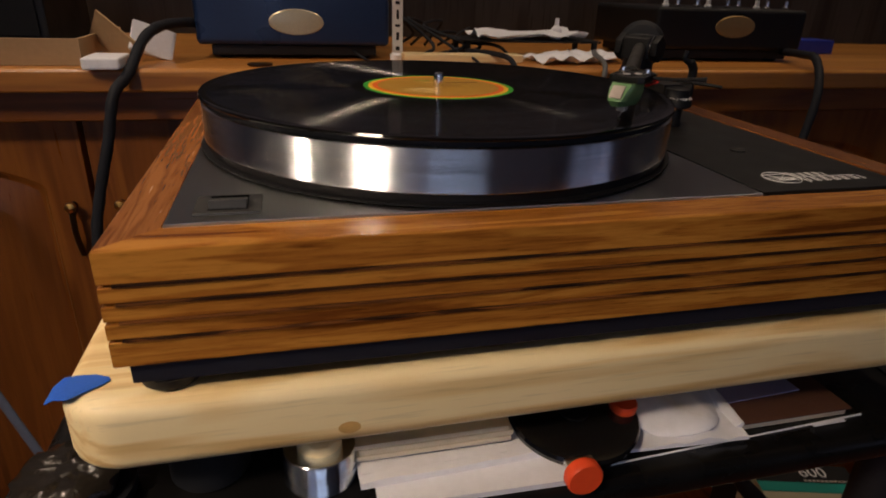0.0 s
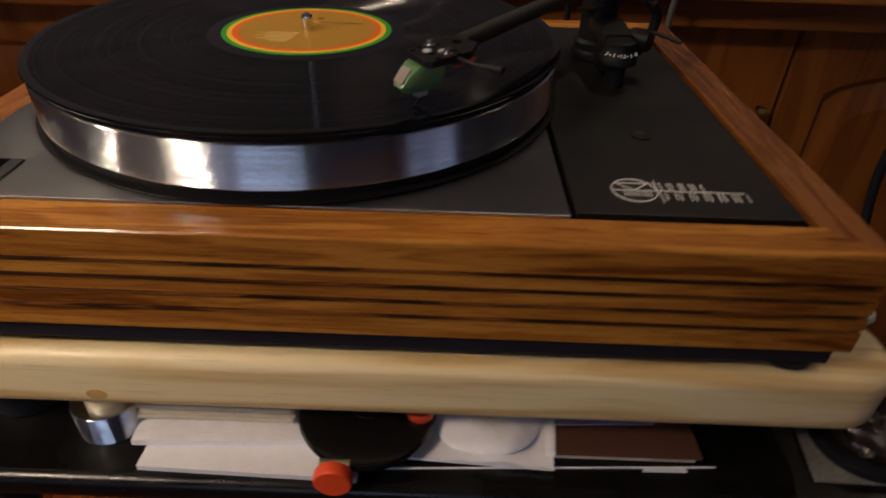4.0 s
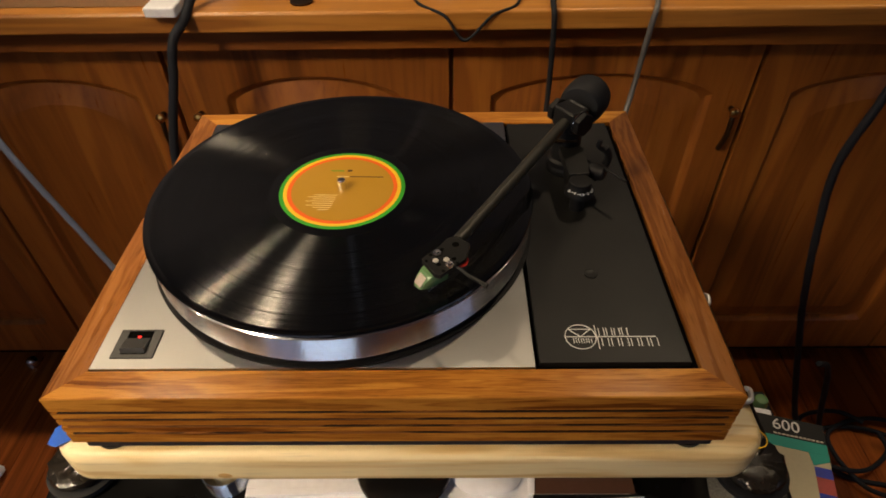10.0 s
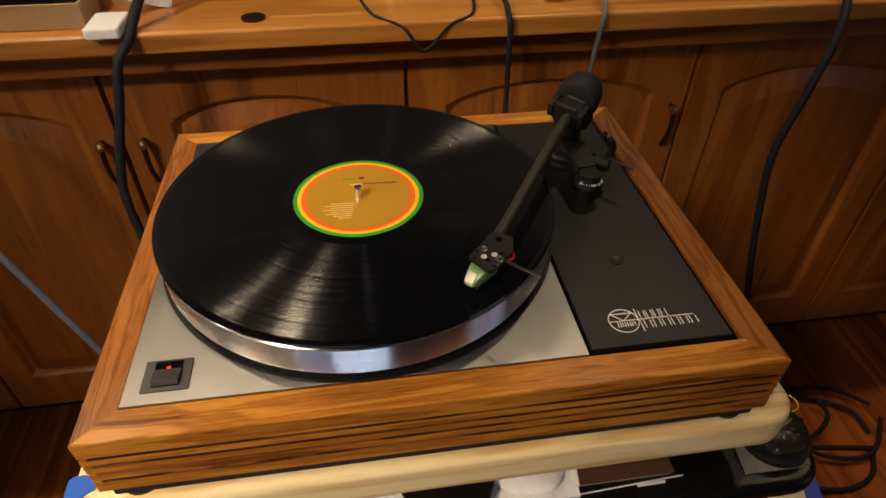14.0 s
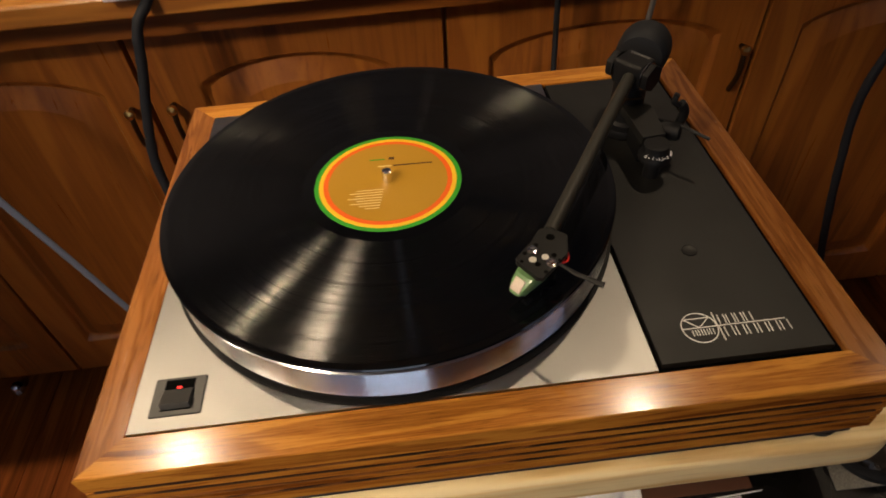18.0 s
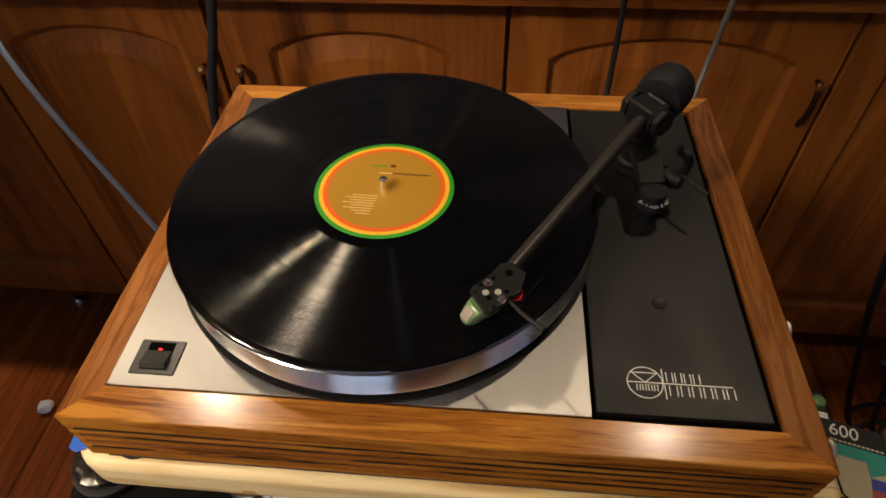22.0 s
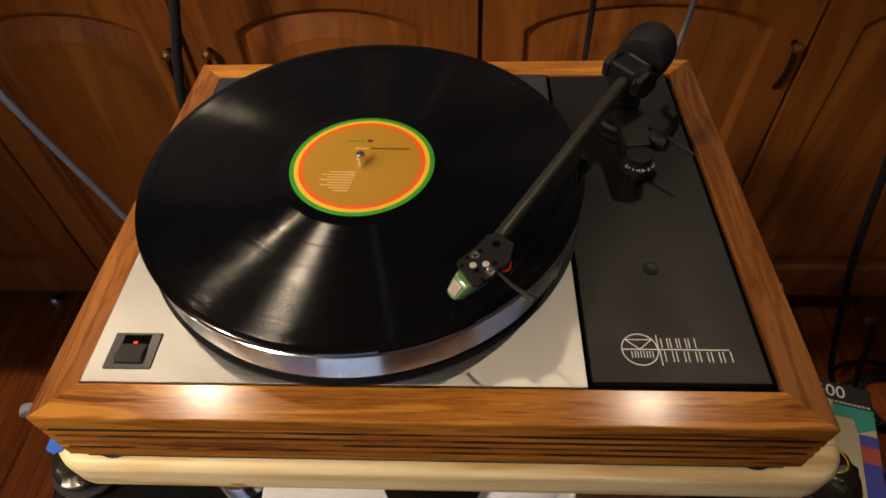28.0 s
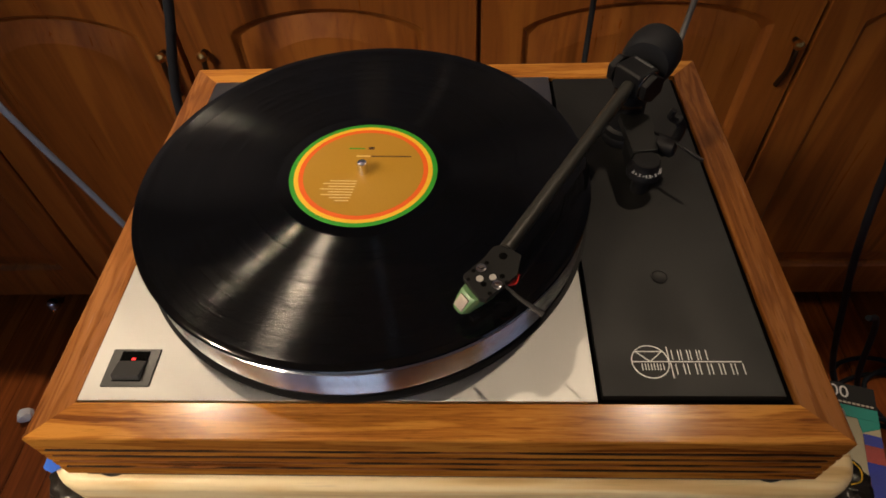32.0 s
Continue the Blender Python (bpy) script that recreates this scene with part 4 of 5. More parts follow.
for x0, n, ya, yb, pitch, wide in ((0.1866, 4, LY + 0.0010, LY + 0.0076, 0.0053, 0.0036), (0.1874, 6, LY - 0.0080, LY - 0.0012, 0.0066, 0.0044), (LX - 0.0050, 4, LY - 0.0054, LY - 0.0012, 0.0034, 0.0018)):
    for k in range(n):
        xk = x0 + k * pitch
        for xs in (xk, xk + wide):
            part("wordmark_bar", stroke((xs, ya), (xs, yb), 0.00045), M_WHITE, arm_board)

# power switch
sw = part("power_switch", box(-0.1415, -0.1125, -0.1425, -0.1180, TOP, TOP + 0.0022, 0.0008), M_SWITCH, tt, "grey-black plastic rocker switch surround")
part("switch_well", box(-0.1352, -0.1185, -0.1395, -0.1200, TOP + 0.0015, TOP + 0.0025), M_VOID, sw)
bm = box(-0.1350, -0.1187, -0.1393, -0.1268, TOP + 0.0008, TOP + 0.0036, 0.0003, 1)
for v in bm.verts:
    if v.co.z > TOP + 0.002 and v.co.y < -0.133:
        v.co.z += 0.0026
        v.co.y += 0.0015
part("rocker", bm, M_SWITCH, sw)
part("power_light", box(-0.1280, -0.1258, -0.1258, -0.1246, TOP + 0.0022, TOP + 0.0028, 0.0001, 1), M_LED, sw, "glowing red power light")

# platter and spindle
part("platter", lathe([(0.120, TOP + 0.0065), (0.1490, TOP + 0.0065), (0.1499, TOP + 0.0073), (0.1499, REC - 0.0052), (0.1490, REC - 0.0042), (0.02, REC - 0.0042)], (0, 0, 0), 160), M_ALU, tt, "turned aluminium platter with a polished rim")
# black ring wider than the platter, put in for the shaded gap beneath it
part("rim_gap_shade", lathe([(0.02, TOP + 0.0014), (0.1522, TOP + 0.0014), (0.1522, TOP + 0.0022), (0.1485, TOP + 0.0024), (0.1485, TOP + 0.0064), (0.1400, TOP + 0.0064)], (0, 0, 0), 128), M_BLACK, tt, "black ring standing for the dark gap under the rim")
part("mat", lathe([(0.1470, REC - 0.0042), (0.1470, REC - 0.0020)], (0, 0, 0), 120), M_RUBBER, tt, "black felt mat")
part("spindle", lathe([(0.0035, REC - 0.002), (0.0035, REC + 0.0072), (0.0030, REC + 0.0088), (0.0012, REC + 0.0096)], (0, 0, 0), 24), M_CHROME, tt)

# record with its label
rec = thing("record", (0, 0, REC - 0.0018), "glossy black vinyl record with an ochre label, on the platter", "vinyl record")
part("disc", lathe([(0.0036, REC - 0.0019), (0.1480, REC - 0.0019), (0.1506, REC - 0.0014), (0.1509, REC - 0.0008), (0.1503, REC + 0.0002), (0.1480, REC + 0.0004), (0.1450, REC), (0.054, REC), (0.0515, REC + 0.0002), (0.0036, REC + 0.0002)], (0, 0, 0), 200), M_VINYL, rec)
label = part("label", lathe([(0.0037, REC + 0.0001), (0.0500, REC + 0.0001), (0.0500, REC + 0.00030), (0.0037, REC + 0.00030)], (0, 0, 0), 96), M_GREEN, rec, "green, yellow and orange ringed ochre label")
part("yellow_ring", lathe([(0.0037, REC + 0.0002), (0.0468, REC + 0.0002), (0.0468, REC + 0.00036), (0.0037, REC + 0.00036)], (0, 0, 0), 96), M_YELLOW, label)
part("orange_ring", lathe([(0.0037, REC + 0.0002), (0.0438, REC + 0.0002), (0.0438, REC + 0.00042), (0.0037, REC + 0.00042)], (0, 0, 0), 96), M_ORANGE, label)
part("ochre_centre", lathe([(0.0037, REC + 0.0002), (0.0405, REC + 0.0002), (0.0405, REC + 0.00048), (0.0037, REC + 0.00048)], (0, 0, 0), 96), M_GOLDLAB, label)
LT = pose(0, 0, 0, 0, 0, LABEL_TURN)
zl = REC + 0.00034
bm = box(0.0035, 0.031, 0.0150, 0.0162, zl, zl + 0.00022, m=LT)
bm = box(0.0005, 0.0045, 0.0225, 0.0252, zl, zl + 0.00022, bm=bm, m=LT)
part("print_bars", bm, M_INKDARK, label, "dark title printed as plain bars")
for k, (xa, xb) in enumerate(((-0.0210, -0.0028), (-0.0255, -0.0032), (-0.0215, -0.0036), (-0.0265, -0.0040), (-0.0205, -0.0044), (-0.0250, -0.0048), (-0.0190, -0.0052), (-0.0150, -0.0060))):
    part("print_line", box(xa, xb, -0.0096 - 0.0026 * k, -0.0088 - 0.0026 * k, zl, zl + 0.00020, m=LT), M_INKLIGHT, label, "pale line of small print drawn as a bar")
part("print_line", box(-0.0070, 0.0028, 0.0150, 0.0162, zl, zl + 0.00024, m=LT), M_INKLIGHT, label, "pale line of small print drawn as a bar")
bm = box(-0.0130, -0.0020, 0.0228, 0.0240, zl, zl + 0.00022, m=LT)
part("print_green", bm, M_GREEN, label)

# ---- tonearm ----
PV = Vector((0.1895, 0.073, 1.0985))
U = Vector((-0.528, -0.849, 0)).normalized()
A2 = Matrix(((U.x, -U.y, 0, PV.x), (U.y, U.x, 0, PV.y), (0, 0, 1, PV.z), (0, 0, 0, 1)))    # x along the arm to the head, y to its left seen from behind
ARM = thing("tonearm", (PV.x, PV.y, ZB), "matt black tonearm with round counterweight, on the armboard", "tonearm")
AX = pose(0, 0, 0, 0, 90, 0)
part("arm_tube", lathe([(0.0047, 0.012), (0.0046, 0.05), (0.0042, 0.187)], n=24, m=A2 @ AX), M_ARMTUBE, ARM)
# bearing yoke, square to the cartridge
FA = Vector((-0.809, -0.588, 0)).normalized()
Y2 = Matrix(((FA.x, -FA.y, 0, PV.x), (FA.y, FA.x, 0, PV.y), (0, 0, 1, PV.z), (0, 0, 0, 1)))
yk = part("bearing_yoke", box(-0.0105, 0.0095, -0.0125, 0.0125, -0.010, 0.0100, 0.0030, 3, m=Y2), M_BLACK, ARM)
for s in (-1, 1):
    hexa = [(0.0108 * math.cos(radians(60 * k + 30)), 0.0108 * math.sin(radians(60 * k + 30))) for k in range(6)]
    part("bearing_cap", prism(hexa, 0.0130, 0.0185, 0.0012, m=Y2 @ pose(0, 0, 0, 90 * s, 0, 0)), M_BLACK, yk)
    part("cap_ring", lathe([(0.0102, 0.0121), (0.0104, 0.0123), (0.0104, 0.0127), (0.0102, 0.0129)], n=32, m=Y2 @ pose(0, 0, 0, 90 * s, 0, 0)), M_CHROME if s < 0 else M_BLACK, yk)
bm = None
for k in range(6):
    bm = box(-0.0075, -0.0055, -0.008 + 0.0028 * k, -0.0060 + 0.0028 * k, 0.0098, 0.0103, bm=bm, m=Y2)
part("maker_mark", bm, M_GREYCABLE, yk, "small grey bars on the yoke")
part("yoke_stem", lathe([(0.010, -0.044), (0.0105, -0.010)], n=28, m=A2), M_BLACK, ARM)
part("rear_stub", lathe([(0.0045, -0.050), (0.0045, -0.010)], n=20, m=A2 @ AX), M_BLACK, ARM)
part("counterweight", lathe([(0.006, -0.0505), (0.0150, -0.0500), (0.0190, -0.0455), (0.0200, -0.0400), (0.0200, -0.0290), (0.0194, -0.0230), (0.0170, -0.0195), (0.008, -0.0185)], n=48, m=A2 @ AX), M_RUBBER, ARM, "matt black counterweight with rounded edges")
# pillar and base
part("arm_base", lathe([(0.0155, 0), (0.016, 0.001), (0.016, 0.005), (0.015, 0.007)], (PV.x, PV.y, ZB), 44), M_BLACK, ARM)
part("pillar", lathe([(0.015, 0.006), (0.015, 0.012), (0.0125, 0.014), (0.0125, 0.045)], (PV.x, PV.y, ZB), 36), M_BLACK, ARM)
part("collar_clip", box(0.172, 0.196, 0.060, 0.0635, 1.0805, 1.0825, 0.0006), M_BRONZE, ARM, "dull edge of the collar")
# lift platform, bias dial, rest
lift = part("lift_platform", prism([(0.1810, 0.062), (0.1835, 0.020), (0.2010, 0.022), (0.2035, 0.062)], 1.0690, 1.0760, 0.0006), M_BOARD, ARM)
part("lift_leg", box(0.187, 0.200, 0.030, 0.055, ZB, 1.069, 0.001), M_BLACK, lift)
dial = part("bias_dial", lathe([(0.0105, 0), (0.0118, 0.001), (0.0118, 0.005), (0.0092, 0.0085), (0.0092, 0.0135), (0.0080, 0.0145)], (0.1925, 0.0145, 1.0600), 40), M_BLACK, ARM, "black dial with a white scale")
part("dial_post", lathe([(0.006, 0), (0.006, 0.016)], (0.1925, 0.0145, ZB - 0.0002), 20), M_BLACK, dial)
bm = None
for k, txt in enumerate((".5", "1", "1.5", "2", "2.5")):
    a = radians(-150 + 30 * k)
    m = Matrix.Translation((0.1925 + 0.0107 * math.cos(a), 0.0145 + 0.0107 * math.sin(a), 1.0674)) @ pose(0, 0, 0, 0, 0, math.degrees(a) + 90) @ pose(0, 0, 0, 50, 0, 0)
    bm = merge(bm, lettering(txt, 0.0030, m))
    a = radians(-135 + 30 * k)
    bm = box(-0.0006, 0.0006, -0.0002, 0.0002, -0.0001, 0.0001, bm=bm, m=Matrix.Translation((0.1925 + 0.0107 * math.cos(a), 0.0145 + 0.0107 * math.sin(a), 1.0674)) @ pose(0, 0, 0, 0, 0, math.degrees(a) + 90) @ pose(0, 0, 0, 50, 0, 0))
part("dial_scale", bm, M_WHITE, dial, "white numbers and dashes")
rest = part("lift_lever", tube(smooth_line([(0.2035, 0.045, 1.072), (0.211, 0.035, 1.075), (0.218, 0.024, 1.076), (0.2285, 0.011, 1.075)], 5), 0.0013, 8), M_BLACK, ARM)
part("lever_hub", lathe([(0.0065, 0), (0.007, 0.002), (0.007, 0.012), (0.005, 0.014)], n=24, m=pose(0.204, 0.036, 1.070, 0, 90, -30)), M_BLACK, rest)
part("arm_rest", tube(smooth_line([(0.209, 0.036, 1.060), (0.216, 0.036, 1.072), (0.2175, 0.035, 1.084), (0.213, 0.034, 1.092)], 6), 0.0034, 10), M_BLACK, ARM)
part("rest_clip", tube(smooth_line([(0.213, 0.034, 1.090), (0.2075, 0.034, 1.094), (0.2085, 0.034, 1.100)], 5), 0.0022, 8), M_BLACK, ARM)

# headshell and cartridge
HC = Vector((0.0810, -0.1065, 1.0985))
H2 = Matrix(((FA.x, -FA.y, 0, HC.x), (FA.y, FA.x, 0, HC.y), (0, 0, 1, HC.z), (0, 0, 0, 1))) @ Matrix.Diagonal((1, -1, 1, 1))   # x forward, y across
hs = part("headshell", prism([(0.0112, 0.0080), (0.0122, -0.0076), (0.0100, -0.0104), (-0.013, -0.0074), (-0.0235, 0.002), (-0.0205, 0.0135), (-0.0150, 0.0158), (-0.006, 0.0125), (0.0095, 0.0098)], -0.0012, 0.0022, 0.0006, m=H2), M_HEAD, ARM, "black drilled headshell")
bm = None
for x, y, r in ((-0.015, 0.007, 0.0024), (0.0050, -0.0018, 0.0016), (-0.0050, 0.0085, 0.0012), (-0.006, -0.0035, 0.0015), (0.004, 0.0085, 0.0012), (0.0095, 0.0055, 0.0010), (0.006, -0.0085, 0.0012), (-0.0055, -0.008, 0.0011)):
    bm = lathe([(r, 0.00205), (r, 0.00232)], (0, 0, 0), 18, bm=bm, m=H2 @ pose(x, y, 0))
part("drilled_holes", bm, M_VOID, hs)
for y in (0.0068, -0.0068):
    part("cartridge_screw", lathe([(0.0026, 0.0022), (0.0027, 0.0034), (0.0016, 0.0036), (0.0015, 0.0052), (0.0004, 0.0056)], n=18, m=H2 @ pose(0, y, 0)), M_CHROME, hs, "bright screw")
for x, y in ((0.0045, 0.0022), (-0.0016, -0.0012)):
    part("screw_slot_washer", lathe([(0.0020, 0.0021), (0.0019, 0.0027), (0.0006, 0.0028)], n=16, m=H2 @ pose(x, y, 0)), M_SILVER, hs)
bm = bmesh.new()
wedge = []
for z, fx, fw, bw in ((-0.0013, 0.0140, 0.0056, 0.0068), (-0.0052, 0.0185, 0.0048, 0.0068), (-0.0098, 0.0215, 0.0036, 0.0058), (-0.0128, 0.0190, 0.0028, 0.0040)):
    plan = [(0.001, bw), (fx - 0.0045, bw), (fx - 0.0008, fw), (fx, fw * 0.5), (fx, -fw * 0.5), (fx - 0.0008, -fw), (fx - 0.0045, -bw), (0.001, -bw)]
    wedge.append([bm.verts.new(H2 @ Vector((x, y, z))) for x, y in plan])
skin(bm, wedge, True)
ct = part("cartridge", bm, M_CARTRIDGE, ARM, "translucent green cartridge body")
bm = box(-0.0034, 0.0034, -0.0006, 0.0006, -0.0038, 0.0038, 0.0004, m=H2 @ pose(0.0182, 0, -0.0054, 0, 0, 90) @ pose(0, 0, 0, -41, 0, 0))
part("front_plate", bm, M_PLATE, ct, "dull silver front plate")
part("stylus_guard", box(0.0065, 0.0120, -0.0022, 0.0022, -0.0160, -0.0128, 0.0006, m=H2), M_SILVER, ct)
part("stylus", tube([H2 @ Vector((0.006, 0, -0.0150)), H2 @ Vector((0.0125, 0, REC + 0.0006 - HC.z))], 0.0006, 8), M_CHROME, ct)
part("finger_lift", tube([H2 @ Vector((-0.004, -0.008, 0.0008)), H2 @ Vector((-0.005, -0.020, 0.0010)), H2 @ Vector((-0.0072, -0.0330, 0.0022)), H2 @ Vector((-0.0076, -0.0352, 0.0024))], 0.0011, 8, flat=0.6, taper=(0.8, 1.7)), M_BLACK, hs)
for i, (mat, y) in enumerate(((M_RED, -0.0045), (M_RED, -0.006), (M_WHITE, 0.004), (M_GREEN, 0.0055))):
    part("cartridge_lead", tube(smooth_line([H2 @ Vector((-0.006, y * 0.8, -0.004)), H2 @ Vector((-0.011, y * 1.5, -0.003 + 0.001 * (i % 2))), H2 @ Vector((-0.016, y * 0.9, -0.002))], 5), 0.0006, 6), mat, hs)

# ---- papers on the trolley ----
def sheet(x0, x1, y0, y1, z0, z1, turn, mat, name, label, category, group="", wave=0.0):
    cx, cy = (x0 + x1) / 2, (y0 + y1) / 2
    bm = bmesh.new()
    nx, ny = 14, 6
    grid = []
    for lay, zz in ((0, z0), (1, z1)):
        g = []
        for i in range(nx + 1):
            row = []
            for j in range(ny + 1):
                x, y = x0 + (x1 - x0) * i / nx, y0 + (y1 - y0) * j / ny
                dz = wave * (math.sin(i * 1.1 + j * 0.7) + 0.6 * math.sin(i * 0.45 - j)) * lay
                row.append(bm.verts.new((x - cx, y - cy, zz + abs(dz))))
            g.append(row)
        grid.append(g)
    for g in grid:
        for i in range(nx):
            for j in range(ny):
                bm.faces.new((g[i][j], g[i + 1][j], g[i + 1][j + 1], g[i][j + 1]))
    a, b = grid
    edge = [(i, 0) for i in range(nx + 1)] + [(nx, j) for j in range(1, ny + 1)] + [(i, ny) for i in range(nx - 1, -1, -1)] + [(0, j) for j in range(ny - 1, 0, -1)]
    for k in range(len(edge)):
        (i, j), (p, q) = edge[k], edge[(k + 1) % len(edge)]
        bm.faces.new((a[i][j], a[p][q], b[p][q], b[i][j]))
    bm.transform(Matrix.Translation((cx, cy, 0)) @ pose(0, 0, 0, 0, 0, turn))
    return solid(name, bm, mat, label, category, group)


ZS = SZ + 0.0003
sheet(-0.066, 0.048, -0.186, -0.02, ZS, ZS + 0.0035, -1.5, M_PAPER, "paper", "thick folded white paper lying on the trolley shelf", "paper", "papers on the trolley", 0.0)
env = sheet(-0.078, 0.06, -0.170, -0.02, ZS + 0.0038, ZS + 0.0075, 2.0, M_PAPER, "envelope", "crumpled white envelope on the paper stack", "envelope", "papers on the trolley", 0.0010)
part("flap", prism([(-0.076, -0.1665), (0.004, -0.1655), (-0.012, -0.140), (-0.060, -0.141)], ZS + 0.0078, ZS + 0.0084, 0.0002), M_PAPER, env, "folded pointed flap")
lf = thing("leaflet", (-0.018, -0.095, ZS + 0.0105), "thick cream folded leaflet lying under the board", "leaflet", "papers on the trolley")
for k, (dx, dz) in enumerate(((0.0, 0.0), (0.0015, 0.0030), (-0.001, 0.0058))):
    part("page", box(-0.076 + dx, 0.008 + dx, -0.160 + 0.001 * k, -0.03, ZS + 0.0106 + dz, ZS + 0.0133 + dz, 0.0005), M_CREAM, lf)
env = sheet(0.058, 0.152, -0.175, -0.04, ZS + 0.0016, ZS + 0.0030, -3.0, M_PAPER, "envelope", "white envelope with a curled flap on the paper stack", "envelope", "papers on the trolley", 0.0022)
part("flap", tube(smooth_line([(0.147, -0.170, ZS + 0.0052), (0.1500, -0.140, ZS + 0.0062), (0.1505, -0.100, ZS + 0.0060), (0.149, -0.070, ZS + 0.0050)], 5), 0.0034, 12, flat=0.5), M_PAPER, env, "curled paper flap")
bm = bmesh.new()
bmesh.ops.create_uvsphere(bm, u_segments=40, v_segments=20, radius=1)
for v in bm.verts:
    x, y, z = v.co
    rim = (abs(x) ** 3 + abs(y) ** 3) ** (1 / 3)
    k = math.hypot(x, y) / rim if rim > 1e-6 else 1
    v.co = Vector((x * k * 0.033, y * k * 0.054, z * 0.0085 + 0.0036 * noise.noise(Vector((x * 2.6, y * 3.4, 0.4))) + 0.0016 * noise.noise(Vector((x * 7, y * 6, 1.4)))))
    v.co.z = max(v.co.z, -0.0025)
bm.transform(pose(0.117, -0.118, ZS + 0.0066, 0, 0, -8))
solid("paper_pouch", bm, M_PAPER, "soft white rounded paper pouch on the envelope", "pouch", "papers on the trolley")
bk = thing("booklet", (0.187, -0.11, ZS), "cream-paged booklet with a brown card cover", "booklet")
part("pages", box(0.148, 0.226, -0.168, -0.05, ZS, ZS + 0.0050, 0.0006), M_CREAM, bk)
part("cover", box(0.149, 0.228, -0.170, -0.05, ZS + 0.0052, ZS + 0.0062, 0.0003), M_BROWNCARD, bk, "brown card cover")
sheet(0.150, 0.205, -0.150, -0.05, ZS + 0.0065, ZS + 0.0074, 3.0, M_LILAC, "letter", "lilac-white folded letter on the brown card", "letter")
sheet(0.060, 0.236, -0.1748, -0.1740, ZS, ZS + 0.0009, 2.6, M_PAPER, "paper_strip", "thin long white paper edge in front of the papers", "strip")
sheet(0.196, 0.219, -0.1752, -0.1732, ZS + 0.0010, ZS + 0.0022, 1.0, M_PAPER, "paper_strip", "torn short white paper scrap on the shelf", "strip")

cl = thing("round_brush_tin", (0.048, -0.150, SZ + 0.0082), "shiny black round disc with orange-red knobs on the papers", "disc")
DT = Matrix.Translation((0.048, -0.150, SZ + 0.0115)) @ pose(0, 0, 0, 6, 0, 0)
part("disc", lathe([(0.032, 0.0), (0.0370, 0.001), (0.0378, 0.004), (0.0368, 0.006), (0.032, 0.0068), (0.002, 0.0062)], n=60, m=DT), M_ACRYLIC, cl)
part("hub", lathe([(0.009, 0.0062), (0.009, 0.0072), (0.007, 0.0078)], n=30, m=DT), M_PLASTIC, cl)
part("clip", box(-0.0205, -0.0045, -0.0385, -0.0335, 0.0045, 0.0082, 0.001, m=DT), M_CHROME, cl, "bright metal clip")
part("knob", lathe([(0.0090, 0), (0.0099, 0.0015), (0.0099, 0.006), (0.0090, 0.0072)], n=36, m=DT @ pose(-0.0125, -0.0385, 0.003, 84, 0, 0)), M_KNOB, cl, "orange-red round knob")
part("knob", lathe([(0.0070, 0), (0.0078, 0.0015), (0.0078, 0.005), (0.0070, 0.0062)], n=36, m=DT @ pose(0.029, -0.004, 0.0062)), M_KNOB, cl, "orange-red round knob")

# ---- clips at the plinth's side ----
for x, y, z in ((0.304, -0.032, 0.9757), (0.305, -0.128, 0.9757)):
    th = thing("metal_clip", (x, y, z), "small bright bent metal clip on the board", "clip", "clips beside the plinth")
    part("wire", tube(smooth_line([(x - 0.003, y - 0.005, z + 0.0022), (x + 0.003, y - 0.004, z + 0.0035), (x + 0.004, y + 0.004, z + 0.0050), (x - 0.002, y + 0.006, z + 0.0030)], 6), 0.0021, 10), M_SILVER, th)
yw = [(0.300, -0.170, 0.9768), (0.306, -0.168, 0.9772), (0.3085, -0.162, 0.9772), (0.306, -0.156, 0.9770)]
solid("yellow_wire", tube(smooth_line(yw, 6), 0.0004, 8), M_YELLOW, "short curl of thin yellow wire on the board's corner", "wire")

# ---- cables ----
def cable(name, pts, r, mat, label, flat=1.0, wob=0.0, group=""):
    return solid(name, tube(smooth_line(pts, 8), r, 10, flat=flat, wobble=wob), mat, label, "cable", group)


cable("power_cable", [(-0.19, 0.70, 1.075), (-0.255, 0.60, 1.078), (-0.283, 0.545, 1.064), (-0.300, 0.490, 1.022), (-0.316, 0.465, 0.998), (-0.330, 0.455, 0.94), (-0.350, 0.447, 0.87), (-0.362, 0.437, 0.80), (-0.352, 0.42, 0.70), (-0.33, 0.40, 0.5), (-0.30, 0.36, 0.25), (-0.33, 0.33, 0.012)], 0.0072, M_CABLE, "thick dark braided power cable hanging over the counter edge", 1.0, 0.05)
cable("flat_cable", [(-0.66, 0.54, 1.035), (-0.645, 0.490, 1.035), (-0.610, 0.40, 0.99), (-0.566, 0.360, 0.90), (-0.506, 0.354, 0.70), (-0.448, 0.350, 0.5), (-0.390, 0.346, 0.3), (-0.31, 0.340, 0.01)], 0.0065, M_BLUECABLE, "blue-grey cable hanging straight in front of the cabinet", 0.6)
cable("signal_cable", [(0.20, 0.70, 1.037), (0.236, 0.56, 1.042), (0.238, 0.497, 1.032), (0.240, 0.485, 1.0), (0.243, 0.49, 0.90), (0.235, 0.45, 0.80), (0.22, 0.36, 0.72), (0.20, 0.25, 0.72)], 0.0042, M_CABLE, "thin dark signal cable hanging over the counter edge", group="signal cables")
